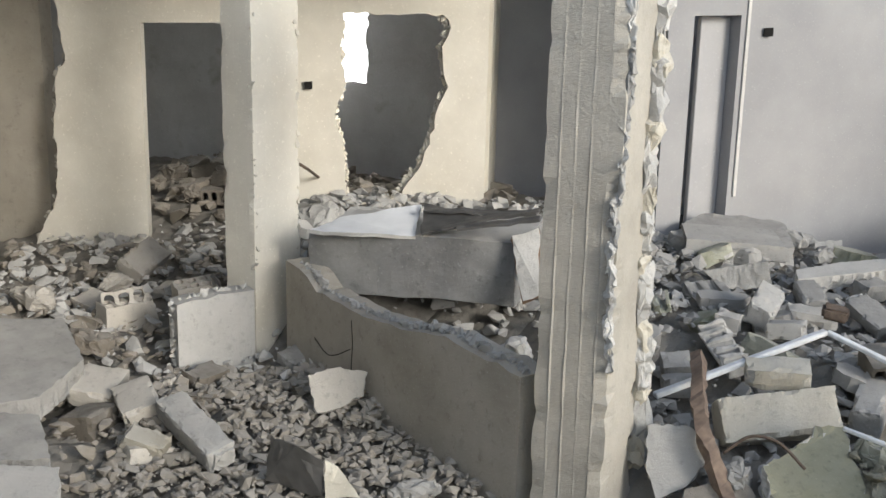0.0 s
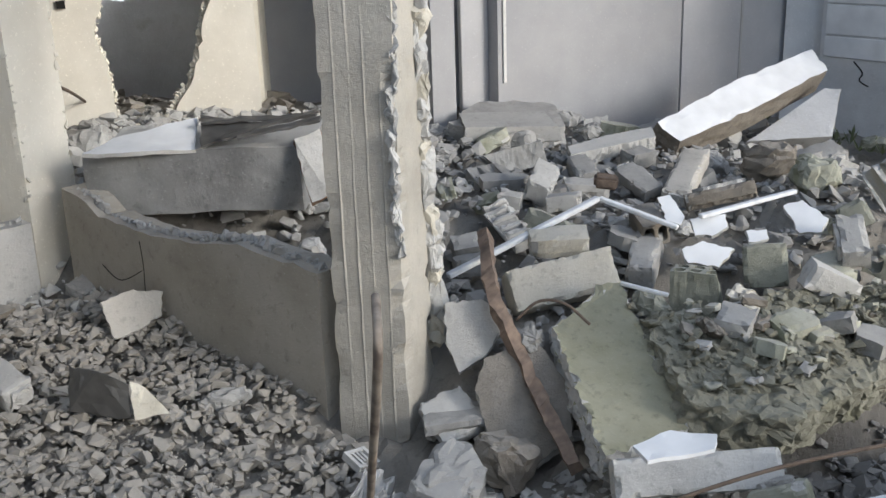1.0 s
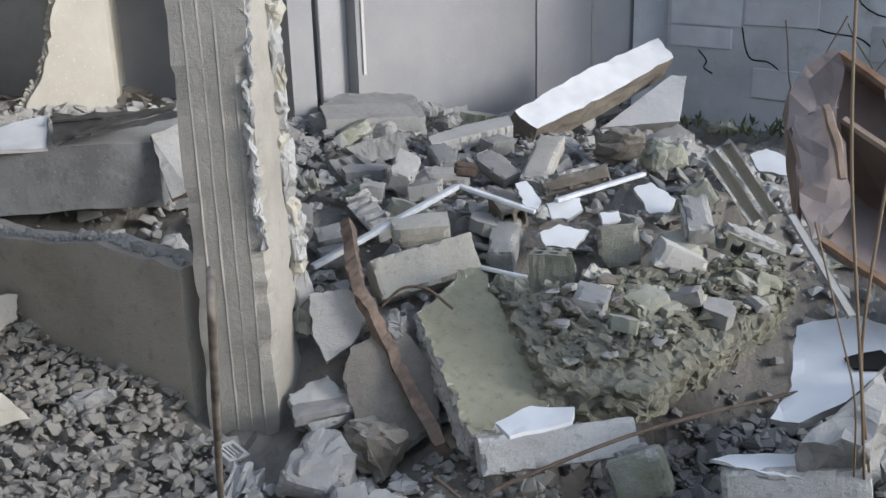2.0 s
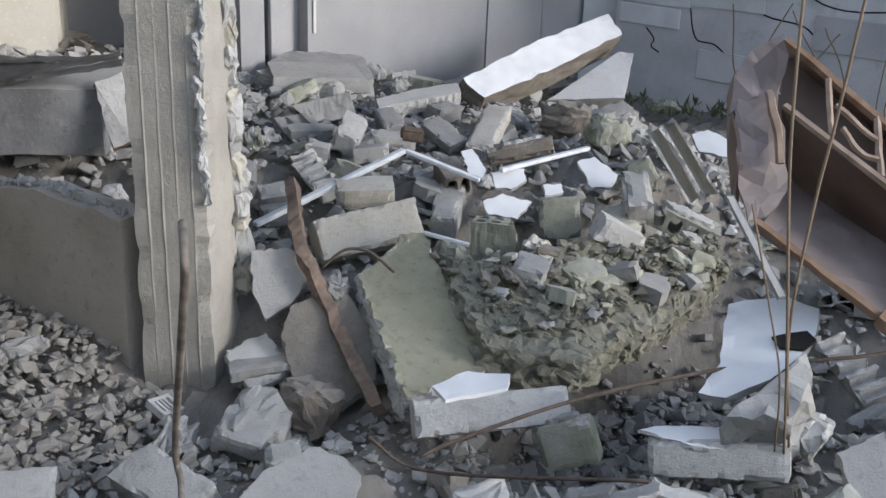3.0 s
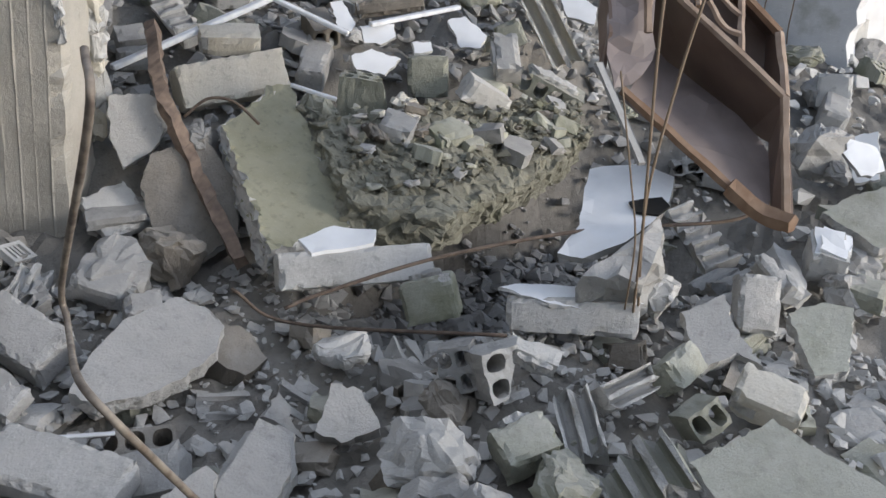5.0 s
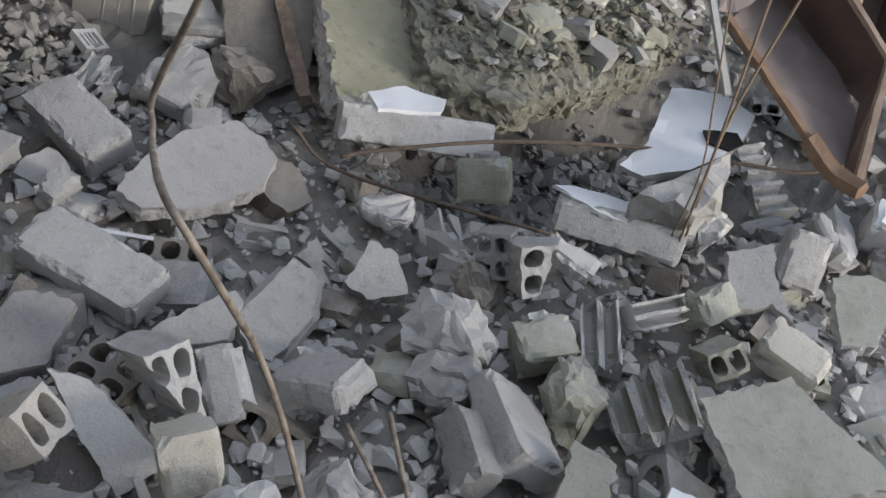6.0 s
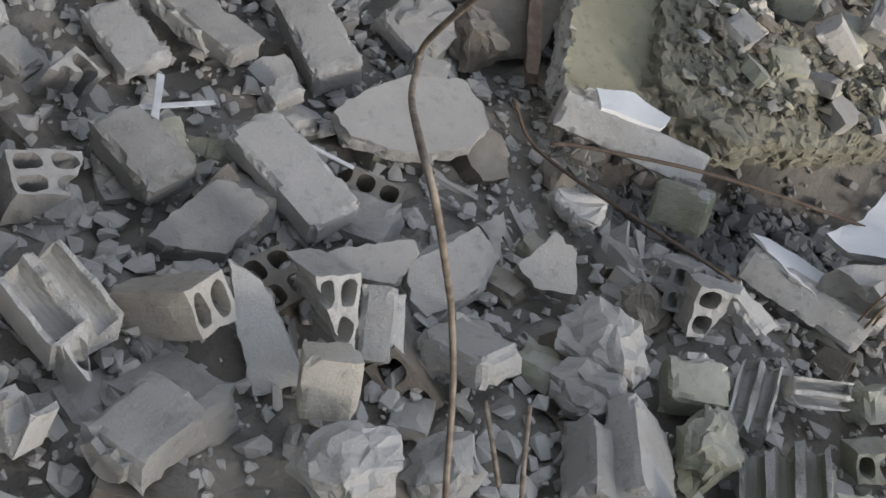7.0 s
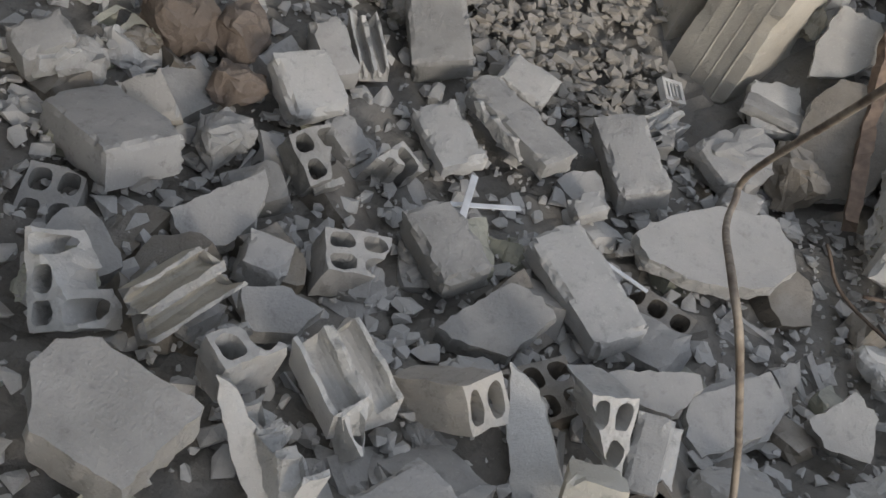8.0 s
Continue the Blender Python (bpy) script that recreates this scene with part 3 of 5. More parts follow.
rubble("plate", "grey", 1.77, 4.18, 0.61, -68, 11, -8, 0.18, 0.14, 0.06, "-")
rubble("chunk", "green", 4.54, 6.28, 0.40, -51, 0, -5, 0.25, 0.15, 0.10, "-")
rubble("solid", "grey", 1.11, 4.54, 0.52, -3, -5, 21, 0.14, 0.12, 0.10, "-")
rubble("solid", "grey", 1.42, 4.84, 0.65, -28, 7, 6, 0.12, 0.10, 0.10, "-")
rubble("solid", "grey", 2.37, 5.44, 0.67, 22, -1, 9, 0.19, 0.12, 0.10, "-")
rubble("hollow", "warm", -1.35, 5.69, 0.47, 29, -4, 7, 0.28, 0.15, 0.20, "z")
rubble("hollow", "warm", -1.70, 5.56, 0.40, 42, -0, 4, 0.36, 0.14, 0.18, "z")
rubble("chunk", "light", 0.10, 5.17, 0.46, 4, -8, -7, 0.22, 0.15, 0.12, "-")
rubble("chunk", "light", 0.39, 4.77, 0.50, -4, -14, -4, 0.14, 0.15, 0.15, "-")
rubble("plate", "light", 0.12, 4.97, 0.43, -18, -3, -7, 0.21, 0.20, 0.04, "-")
rubble("chunk", "light", -0.07, 3.91, 0.19, 8, -1, -5, 0.21, 0.10, 0.06, "-")
rubble("chunk", "warm", -1.95, 6.04, 0.45, 53, -2, 0, 0.24, 0.12, 0.10, "-")
rubble("chunk", "warm", -2.31, 5.71, 0.44, -43, 0, 3, 0.42, 0.20, 0.15, "-")
rubble("chunk", "soil", -1.82, 5.19, 0.36, -8, 9, -3, 0.28, 0.20, 0.10, "-")
rubble("chunk", "light", -0.78, 6.64, 0.74, 35, -17, 2, 0.30, 0.30, 0.20, "-")
rubble("chunk", "grey", 2.24, 6.44, 0.73, -50, 7, -3, 0.25, 0.15, 0.10, "-")

# ---- pieces of the heaps that can be told apart ----


def fluted(bm, length, width, thick, r):
    """Half of a hollow block, split so that its cores lie open as channels along its length."""
    count = max(2, round(width / 0.075))
    cell = width / count
    line = []
    for i in range(count):
        y0 = -width / 2 + i * cell
        wall_ = cell * 0.16
        line.append((y0, thick / 2))
        for s in range(9):
            t = math.pi * s / 8
            line.append((y0 + cell / 2 - (cell / 2 - wall_) * math.cos(t), thick / 2 - thick * 0.62 * math.sin(t) ** 0.7))
    line += [(width / 2, thick / 2), (width / 2, -thick / 2), (0.0, -thick / 2), (-width / 2, -thick / 2)]
    steps = max(3, int(length / 0.026))
    seed = r.uniform(0, 40)
    rings = []
    for s in range(steps + 1):
        ring = []
        for i, (y, z) in enumerate(line):
            x = -length / 2 + length * s / steps
            end = s in (0, steps)
            x += (0.045 if end else 0.004) * noise.noise((i * 0.35, seed, s))
            top = z > thick * 0.3
            z2 = z + (0.02 * noise.noise((x * 16, y * 16, seed)) + 0.01 * noise.noise((x * 45, y * 45, seed)) - 0.012 if top else 0.003 * noise.noise((x * 14, y * 14, seed)))
            ring.append(bm.verts.new((x, y + 0.004 * noise.noise((x * 18, i, seed)), z2)))
        rings.append(ring)
    m_ = len(line)
    for p, q in zip(rings, rings[1:]):
        for i in range(m_):
            f = bm.faces.new((p[i], p[(i + 1) % m_], q[(i + 1) % m_], q[i]))
            f.material_index = int(i < m_ - 4 and line[i][1] > thick * 0.2)
    for ring in (rings[0], rings[-1]):
        f = bm.faces.new(ring)
        f.material_index = 1
    bmesh.ops.triangulate(bm, faces=bm.faces)


FLUTE_WORDS = "broken hollow block with its cores laid open as channels"


def piece(shape, tone, x, y, z, yaw, pitch, roll, length, width, thick, cores):
    """One large fallen piece: middle, turn and size; cores names the side along which a hollow block is cored."""
    if shape == "chunk" or tone == "wht":
        return rubble(shape, tone, x, y, z, yaw, pitch, roll, length, width, thick, cores)
    made_count[0] += 1
    r = random.Random(4000 + made_count[0])
    bm = bmesh.new()
    if shape == "solid":
        chipped(bm, length, width, thick, r, 0.02)
    elif shape == "flute":
        fluted(bm, length, width, thick, r)
    else:
        a, b, c = (length, thick, width) if cores == "y" else (length, width, thick)
        cored(bm, a, b, c)
        if cores == "y":
            bmesh.ops.transform(bm, matrix=Matrix(((1, 0, 0, 0), (0, 0, 1, 0), (0, -1, 0, 0), (0, 0, 0, 1))), verts=bm.verts)
        s = r.choice((-1, 1))
        cut(bm, (s * length * 0.4, width * 0.36 * r.choice((-1, 1)), 0), (s, r.uniform(-1, 1), r.uniform(-0.5, 0.5)))
        bmesh.ops.triangulate(bm, faces=bm.faces)
        for _ in range(2):
            bmesh.ops.subdivide_edges(bm, edges=[e for e in bm.edges if e.calc_length() > 0.045], cuts=1)
            bmesh.ops.triangulate(bm, faces=[f for f in bm.faces if len(f.verts) > 3])
        roughen(bm, 0.006, 0.06, r.random() * 9)
        roughen(bm, 0.005, 0.022, r.random() * 9)
    base, category = ("broken_block", "block") if shape == "flute" else NAMES[shape]
    words = FLUTE_WORDS if shape == "flute" else SHAPE_WORDS[shape]
    ob = thing(base, bm, [TONES[tone], BROKEN], TONE_WORDS[tone] + " " + words, category, "fallen pieces in the rubble")
    ob.matrix_world = pose(x, y, z, roll, pitch, yaw)
    if shape != "flute" and length > 0.14 and r.random() < 0.5:
        # mortar bed left on one of the long sides
        bm = bmesh.new()
        u, v, side = length * r.uniform(0.3, 0.42), thick * r.uniform(0.3, 0.42), r.choice((-1, 1))
        prism(bm, ragged([(-u, -v * 0.7), (u * 0.6, -v), (u, v * 0.4), (u * 0.1, v), (-u * 0.8, v * 0.6)], 0.009, 0.02), 0.018)
        bmesh.ops.triangulate(bm, faces=bm.faces)
        bmesh.ops.subdivide_edges(bm, edges=[e for e in bm.edges if e.calc_length() > 0.04], cuts=1)
        bmesh.ops.transform(bm, matrix=pose(0, side * (width / 2 + 0.004) + (0.012 if side > 0 else 0.006), 0, -90), verts=bm.verts)
        roughen(bm, 0.009, 0.022, r.random() * 9)
        part("mortar", bm, BROKEN, ob, "rough pale mortar left on one side")
    return ob


def sheet_piece(tone, x, y, z, yaw, pitch, roll, thick, outline):
    """A flat broken piece with its own outline and a crumbled edge."""
    made_count[0] += 1
    r = random.Random(6000 + made_count[0])
    bm = bmesh.new()
    top = ragged(outline, 0.006, 0.022)
    levels = (0.0, 0.35, 0.7, 1.0)
    rings = []
    for d in levels:
        out = 1.0 + (0.0 if d == 0 else r.uniform(-0.02, 0.03))
        rings.append([bm.verts.new((px * out + (r.uniform(-0.005, 0.005) if d else 0), py * out + (r.uniform(-0.005, 0.005) if d else 0), -thick * d + (r.uniform(-0.003, 0.003) if d else 0))) for px, py in top])
    cap = bm.faces.new(rings[0])
    bm.faces.new(rings[-1][::-1])
    for p, q in zip(rings, rings[1:]):
        for i in range(len(top)):
            f = bm.faces.new((p[(i + 1) % len(top)], p[i], q[i], q[(i + 1) % len(top)]))
            f.material_index = 1
    bmesh.ops.triangulate(bm, faces=[cap])
    if tone == "wht":
        slots, base, category, label = [WHITE, LIGHT], "plaster_flake", "plaster", "white painted flake of plaster lying on the rubble"
    else:
        slots, base, category, label = [TONES[tone], BROKEN], "concrete_plate", "plate", TONE_WORDS[tone] + " " + SHAPE_WORDS["plate"]
    ob = thing(base, bm, slots, label, category, "fallen pieces in the rubble")
    ob.matrix_world = pose(x, y, z, roll, pitch, yaw)
    return ob


piece("solid", "grey", -0.438, 2.916, 0.165, -156, 22, -20, 0.210, 0.308, 0.125, "-")
piece("solid", "grey", -0.065, 2.625, 0.175, -33, -1, 6, 0.410, 0.143, 0.081, "-")
piece("solid", "light", -0.097, 2.913, 0.160, 174, -8, -14, 0.192, 0.153, 0.035, "-")
piece("solid", "grey", 0.321, 2.759, 0.155, -150, 21, -7, 0.176, 0.334, 0.112, "-")
piece("solid", "grey", -0.099, 1.969, 0.157, -131, 12, -5, 0.161, 0.254, 0.106, "y")
piece("solid", "light", 0.300, 2.080, 0.159, 136, -1, -15, 0.400, 0.177, 0.091, "y")
piece("solid", "light", -0.672, 2.330, 0.155, -129, 3, -22, 0.193, 0.210, 0.086, "-")
piece("solid", "grey", -0.688, 2.582, 0.125, -135, 8, -17, 0.115, 0.216, 0.100, "-")
piece("flute", "grey", -0.607, 2.698, 0.132, 126, -12, -16, 0.217, 0.091, 0.100, "-")
piece("solid", "light", -0.238, 2.456, 0.127, -137, 14, -2, 0.153, 0.258, 0.068, "-")
piece("hollow", "grey", -0.531, 2.084, 0.132, -126, 11, -25, 0.143, 0.153, 0.114, "z")
piece("solid", "grey", -0.503, 2.287, 0.074, -116, 9, -18, 0.105, 0.158, 0.080, "-")
piece("hollow", "light", -0.349, 2.233, 0.053, -114, 15, -22, 0.112, 0.105, 0.269, "z")
piece("solid", "grey", -0.998, 1.798, 0.137, -120, -3, 16, 0.232, 0.330, 0.124, "-")
piece("solid", "warm", -1.001, 2.001, 0.111, -132, 21, -14, 0.133, 0.160, 0.060, "-")
piece("solid", "grey", -1.307, 1.970, 0.150, -122, 14, -7, 0.168, 0.121, 0.120, "-")
piece("hollow", "light", -0.772, 1.241, 0.257, -168, 32, -43, 0.137, 0.219, 0.133, "z")
piece("flute", "yel", -0.569, 1.297, 0.306, -109, 3, -35, 0.208, 0.122, 0.120, "-")
piece("solid", "grey", -0.490, 1.654, 0.122, -164, -9, -8, 0.120, 0.110, 0.100, "-")
piece("hollow", "grey", -0.298, 1.778, 0.123, -150, -5, -12, 0.183, 0.124, 0.140, "z")
piece("hollow", "light", -0.384, 1.240, 0.266, -125, -2, 3, 0.148, 0.091, 0.120, "z")
piece("flute", "light", -0.220, 1.072, 0.277, -126, -7, 7, 0.059, 0.226, 0.100, "-")
piece("flute", "light", -0.174, 1.311, 0.287, 143, -8, -10, 0.205, 0.158, 0.120, "-")
piece("hollow", "warm", 0.058, 1.432, 0.242, -123, -2, -44, 0.120, 0.114, 0.243, "z")
piece("hollow", "light", 0.374, 1.534, 0.282, -155, 2, -56, 0.109, 0.186, 0.200, "z")
piece("solid", "light", 0.561, 1.548, 0.245, -175, 15, -31, 0.094, 0.155, 0.086, "-")
piece("solid", "grey", 0.239, 2.460, 0.132, -136, 13, -3, 0.121, 0.085, 0.059, "-")
piece("solid", "grey", 0.652, 3.087, 0.124, -127, 11, -10, 0.195, 0.200, 0.090, "-")
piece("solid", "light", 0.789, 3.505, 0.174, -166, 12, -22, 0.201, 0.230, 0.059, "-")
piece("flute", "light", 0.420, 3.187, 0.092, -119, 12, -8, 0.142, 0.113, 0.070, "-")
piece("hollow", "light", -0.093, 1.230, 0.246, -130, 7, -22, 0.090, 0.103, 0.120, "z")
piece("solid", "light", 0.063, 1.075, 0.275, 147, 16, 0, 0.159, 0.199, 0.100, "-")
piece("solid", "light", 0.767, 1.497, 0.294, -140, -3, 32, 0.161, 0.214, 0.086, "-")
piece("solid", "yel", 0.402, 1.261, 0.345, -177, 13, -60, 0.131, 0.138, 0.125, "-")
piece("solid", "light", 1.189, 1.271, 0.340, 177, 59, -0, 0.094, 0.273, 0.197, "-")
piece("solid", "grey", 1.047, 1.233, 0.335, 171, 62, -5, 0.105, 0.218, 0.100, "-")
piece("solid", "green", 1.402, 1.562, 0.341, 177, 11, -11, 0.169, 0.134, 0.100, "-")
piece("flute", "grey", 1.599, 1.586, 0.341, 70, -13, -21, 0.216, 0.109, 0.100, "-")
piece("flute", "light", 1.800, 1.638, 0.386, -178, 12, -40, 0.184, 0.081, 0.100, "-")
piece("solid", "green", 2.020, 1.677, 0.379, -160, 9, -36, 0.152, 0.102, 0.120, "-")
piece("solid", "yel", 2.130, 1.413, 0.423, -147, 16, -5, 0.134, 0.201, 0.100, "-")
piece("flute", "green", 1.600, 1.296, 0.374, 80, -7, -41, 0.177, 0.216, 0.120, "-")
piece("hollow", "green", 1.914, 1.454, 0.386, -179, 28, -54, 0.109, 0.087, 0.120, "z")
piece("hollow", "light", 1.504, 1.857, 0.373, 175, 11, -62, 0.149, 0.146, 0.140, "z")
piece("hollow", "grey", 1.437, 1.977, 0.322, 145, 22, -71, 0.110, 0.141, 0.120, "z")
piece("solid", "light", 1.632, 1.884, 0.384, 135, -10, -12, 0.167, 0.070, 0.060, "-")
piece("solid", "green", 1.647, 2.520, 0.210, 145, 24, -73, 0.198, 0.161, 0.120, "-")
piece("solid", "light", 0.539, 1.541, 0.251, 171, 25, -36, 0.089, 0.191, 0.080, "-")
piece("solid", "light", 1.925, 2.083, 0.357, 142, 8, -74, 0.430, 0.117, 0.141, "-")
piece("solid", "light", 1.435, 2.725, 0.255, 166, 4, -58, 0.546, 0.131, 0.200, "-")
piece("flute", "light", 3.304, 2.889, 0.038, 174, 17, -20, 0.144, 0.369, 0.100, "-")
piece("solid", "light", 2.644, 1.962, 0.327, 148, 0, -53, 0.150, 0.216, 0.120, "-")
piece("solid", "light", 2.855, 2.073, 0.337, 174, 12, -17, 0.068, 0.225, 0.080, "-")
piece("solid", "wht", 3.105, 2.082, 0.389, 140, 4, -22, 0.139, 0.160, 0.157, "-")
piece("hollow", "light", 1.621, 5.504, 0.701, 166, 14, -78, 0.388, 0.133, 0.140, "y")
piece("solid", "light", 1.638, 4.986, 0.693, 155, -22, -15, 0.139, 0.259, 0.120, "-")
piece("flute", "grey", 1.350, 4.617, 0.594, -175, 15, -16, 0.114, 0.356, 0.080, "-")
piece("solid", "grey", 1.665, 4.704, 0.659, 157, 7, -84, 0.173, 0.083, 0.130, "-")
piece("solid", "grey", 2.206, 5.043, 0.640, -168, 13, -16, 0.141, 0.297, 0.070, "-")
piece("solid", "warm", 2.452, 4.978, 0.657, 143, -2, -14, 0.154, 0.524, 0.100, "-")
piece("solid", "soil", 2.434, 4.546, 0.661, 157, 14, -75, 0.354, 0.088, 0.140, "-")
piece("flute", "yel", 3.114, 4.063, 0.677, 125, -51, -64, 0.415, 0.156, 0.140, "-")
piece("hollow", "green", 2.943, 3.760, 0.463, 142, -20, -89, 0.342, 0.110, 0.169, "z")
piece("solid", "green", 2.907, 4.106, 0.631, 155, 30, -70, 0.137, 0.140, 0.120, "-")
piece("solid", "yel", 1.388, 3.955, 0.515, -178, 7, -57, 0.480, 0.186, 0.160, "-")
piece("hollow", "green", 1.913, 3.719, 0.505, 142, 1, -86, 0.205, 0.179, 0.119, "y")
piece("solid", "grey", 1.809, 4.030, 0.550, 147, 1, -13, 0.128, 0.322, 0.120, "-")
piece("solid", "green", 2.288, 3.824, 0.540, 151, 7, -73, 0.189, 0.193, 0.120, "-")
piece("solid", "green", 2.535, 3.710, 0.528, 175, 8, -13, 0.155, 0.182, 0.085, "-")
piece("solid", "green", 1.856, 3.379, 0.358, 170, 6, -12, 0.193, 0.175, 0.075, "-")
piece("solid", "grey", 1.982, 5.305, 0.654, 175, 8, -14, 0.134, 0.238, 0.100, "-")
piece("solid", "grey", 3.688, 5.631, 0.528, -173, 11, -13, 0.261, 0.180, 0.100, "-")
piece("solid", "grey", 0.729, 2.871, 0.116, 173, -5, -10, 0.128, 0.133, 0.080, "-")
piece("solid", "warm", -1.623, 4.717, 0.293, 175, -10, -16, 0.219, 0.240, 0.100, "-")
piece("solid", "warm", -1.383, 4.544, 0.287, -154, 16, -13, 0.184, 0.254, 0.100, "-")
piece("solid", "yel", -1.257, 4.227, 0.230, 171, -15, -15, 0.199, 0.114, 0.080, "-")
piece("solid", "light", -1.055, 4.281, 0.266, -142, 13, -12, 0.142, 0.488, 0.120, "-")
piece("solid", "warm", -1.854, 6.352, 0.521, -109, 14, -35, 0.339, 0.191, 0.100, "-")
piece("hollow", "warm", -1.748, 5.575, 0.491, -160, 7, -75, 0.236, 0.099, 0.180, "z")
piece("hollow", "warm", -1.386, 5.871, 0.501, -164, 8, -75, 0.260, 0.094, 0.180, "z")
piece("solid", "light", 5.061, 3.776, 0.337, 128, 12, -73, 0.195, 0.198, 0.120, "-")
piece("solid", "wht", 3.105, 2.067, 0.405, 134, -5, -12, 0.124, 0.177, 0.120, "-")
piece("chunk", "grey", -1.217, 1.996, 0.136, 27, 0, 0, 0.156, 0.139, 0.110, "-")
piece("chunk", "grey", -0.774, 1.999, 0.111, 17, 0, 0, 0.150, 0.172, 0.136, "-")
piece("chunk", "light", 0.454, 1.043, 0.344, -25, 0, 0, 0.207, 0.223, 0.177, "-")
piece("chunk", "light", 1.138, 1.611, 0.345, -35, 0, 0, 0.257, 0.196, 0.155, "-")
piece("chunk", "grey", 1.082, 1.462, 0.317, -36, 0, 0, 0.195, 0.154, 0.122, "-")
piece("chunk", "light", 0.710, 1.158, 0.267, -32, 0, 0, 0.160, 0.183, 0.145, "-")
piece("chunk", "green", 1.406, 1.379, 0.338, -45, 0, 0, 0.171, 0.249, 0.197, "-")
piece("chunk", "light", 2.251, 2.033, 0.380, -46, 0, 0, 0.119, 0.169, 0.134, "-")
piece("chunk", "light", 1.243, 2.376, 0.181, -27, 0, 0, 0.195, 0.145, 0.114, "-")
piece("chunk", "green", 1.695, 3.676, 0.479, -24, 0, 0, 0.167, 0.162, 0.128, "-")
piece("chunk", "soil", 2.972, 5.021, 0.688, -30, 0, 0, 0.299, 0.261, 0.207, "-")
piece("chunk", "green", 3.017, 4.646, 0.688, -32, 0, 0, 0.268, 0.230, 0.182, "-")
piece("chunk", "grey", 0.697, 3.144, 0.111, -12, 0, 0, 0.268, 0.281, 0.222, "-")
piece("chunk", "soil", 0.930, 3.214, 0.109, -16, 0, 0, 0.253, 0.289, 0.229, "-")
piece("chunk", "grey", 1.134, 3.569, 0.428, -17, 0, 0, 0.121, 0.138, 0.110, "-")
piece("chunk", "clay", -1.110, 2.371, 0.134, 21, 0, 0, 0.243, 0.214, 0.169, "-")
piece("chunk", "clay", -0.944, 2.462, 0.126, 17, 0, 0, 0.170, 0.216, 0.171, "-")
piece("chunk", "clay", -0.853, 2.246, 0.112, 17, 0, 0, 0.161, 0.143, 0.113, "-")
piece("chunk", "grey", 4.254, 3.102, 0.276, -53, 0, 0, 0.292, 0.334, 0.264, "-")
sheet_piece("grey", 0.513, 1.762, 0.236, 23, -14, 15, 0.080, [(-0.032, -0.042), (0.05, -0.075), (0.142, -0.003), (0.141, 0.035), (0.009, 0.049), (-0.095, 0.043), (-0.216, -0.007)])
sheet_piece("grey", 0.641, 2.475, 0.215, 24, -9, 11, 0.060, [(-0.232, -0.061), (-0.118, -0.122), (0.003, -0.144), (0.154, -0.131), (0.245, -0.07), (0.257, 0.034), (0.219, 0.126), (0.032, 0.154), (-0.089, 0.116), (-0.208, 0.071), (-0.262, 0.027)])
sheet_piece("grey", -0.636, 1.746, 0.143, 70, -17, 11, 0.060, [(-0.156, -0.018), (-0.074, -0.071), (0.034, -0.068), (0.129, -0.01), (0.148, 0.027), (0.036, 0.052), (-0.117, 0.088)])
sheet_piece("grey", -0.549, 0.939, 0.395, -9, 4, 7, 0.140, [(0.153, -0.12), (0.163, 0.095), (0.036, 0.086), (-0.068, 0.083), (-0.125, 0.028), (-0.125, -0.035), (-0.034, -0.136)])
sheet_piece("light", -0.270, 1.059, 0.285, -25, 24, 33, 0.060, [(-0.019, -0.043), (0.106, -0.067), (0.163, 0.051), (0.057, 0.021), (-0.048, 0.016), (-0.107, 0.023), (-0.152, -0.0)])
sheet_piece("light", 0.258, 1.423, 0.261, -48, 29, 36, 0.070, [(-0.022, -0.051), (0.139, -0.068), (0.157, 0.056), (-0.007, 0.046), (-0.097, 0.036), (-0.17, -0.019)])
sheet_piece("grey", 0.787, 1.858, 0.196, 55, -18, 3, 0.060, [(-0.237, -0.02), (-0.102, -0.066), (0.023, -0.084), (0.139, -0.047), (0.158, 0.002), (0.117, 0.083), (-0.097, 0.132)])
sheet_piece("grey", 0.098, 1.794, 0.182, 43, -14, 11, 0.080, [(-0.134, -0.02), (-0.012, -0.108), (0.155, -0.044), (0.143, 0.021), (0.078, 0.082), (-0.073, 0.051), (-0.157, 0.019)])
sheet_piece("grey", -0.383, 1.474, 0.199, 17, -2, 15, 0.060, [(-0.057, -0.07), (0.051, -0.052), (0.102, 0.023), (-0.002, 0.061), (-0.094, 0.038)])
sheet_piece("green", 1.233, 1.023, 0.413, 57, -24, -7, 0.100, [(-0.077, -0.062), (-0.01, -0.053), (0.092, -0.052), (0.118, 0.053), (0.001, 0.058), (-0.123, 0.056)])
sheet_piece("green", 1.895, 1.131, 0.454, -13, -7, 7, 0.050, [(-0.202, -0.09), (-0.198, -0.249), (0.251, -0.159), (0.219, -0.086), (0.138, 0.029), (0.068, 0.178), (0.036, 0.163), (-0.087, 0.127), (-0.225, 0.087)])
sheet_piece("grey", 2.253, 1.734, 0.420, 77, -20, -15, 0.050, [(-0.1, 0.108), (-0.068, -0.017), (-0.134, -0.073), (0.027, -0.046), (0.155, -0.069), (0.12, 0.097)])
sheet_piece("wht", 1.537, 1.016, 0.348, -0, -10, 7, 0.020, [(0.03, -0.034), (0.05, 0.001), (-0.004, 0.048), (-0.077, -0.015)])
sheet_piece("light", 1.056, 1.941, 0.262, 51, -40, 7, 0.100, [(-0.08, -0.007), (-0.012, -0.103), (0.079, -0.026), (0.078, 0.064), (-0.066, 0.072)])
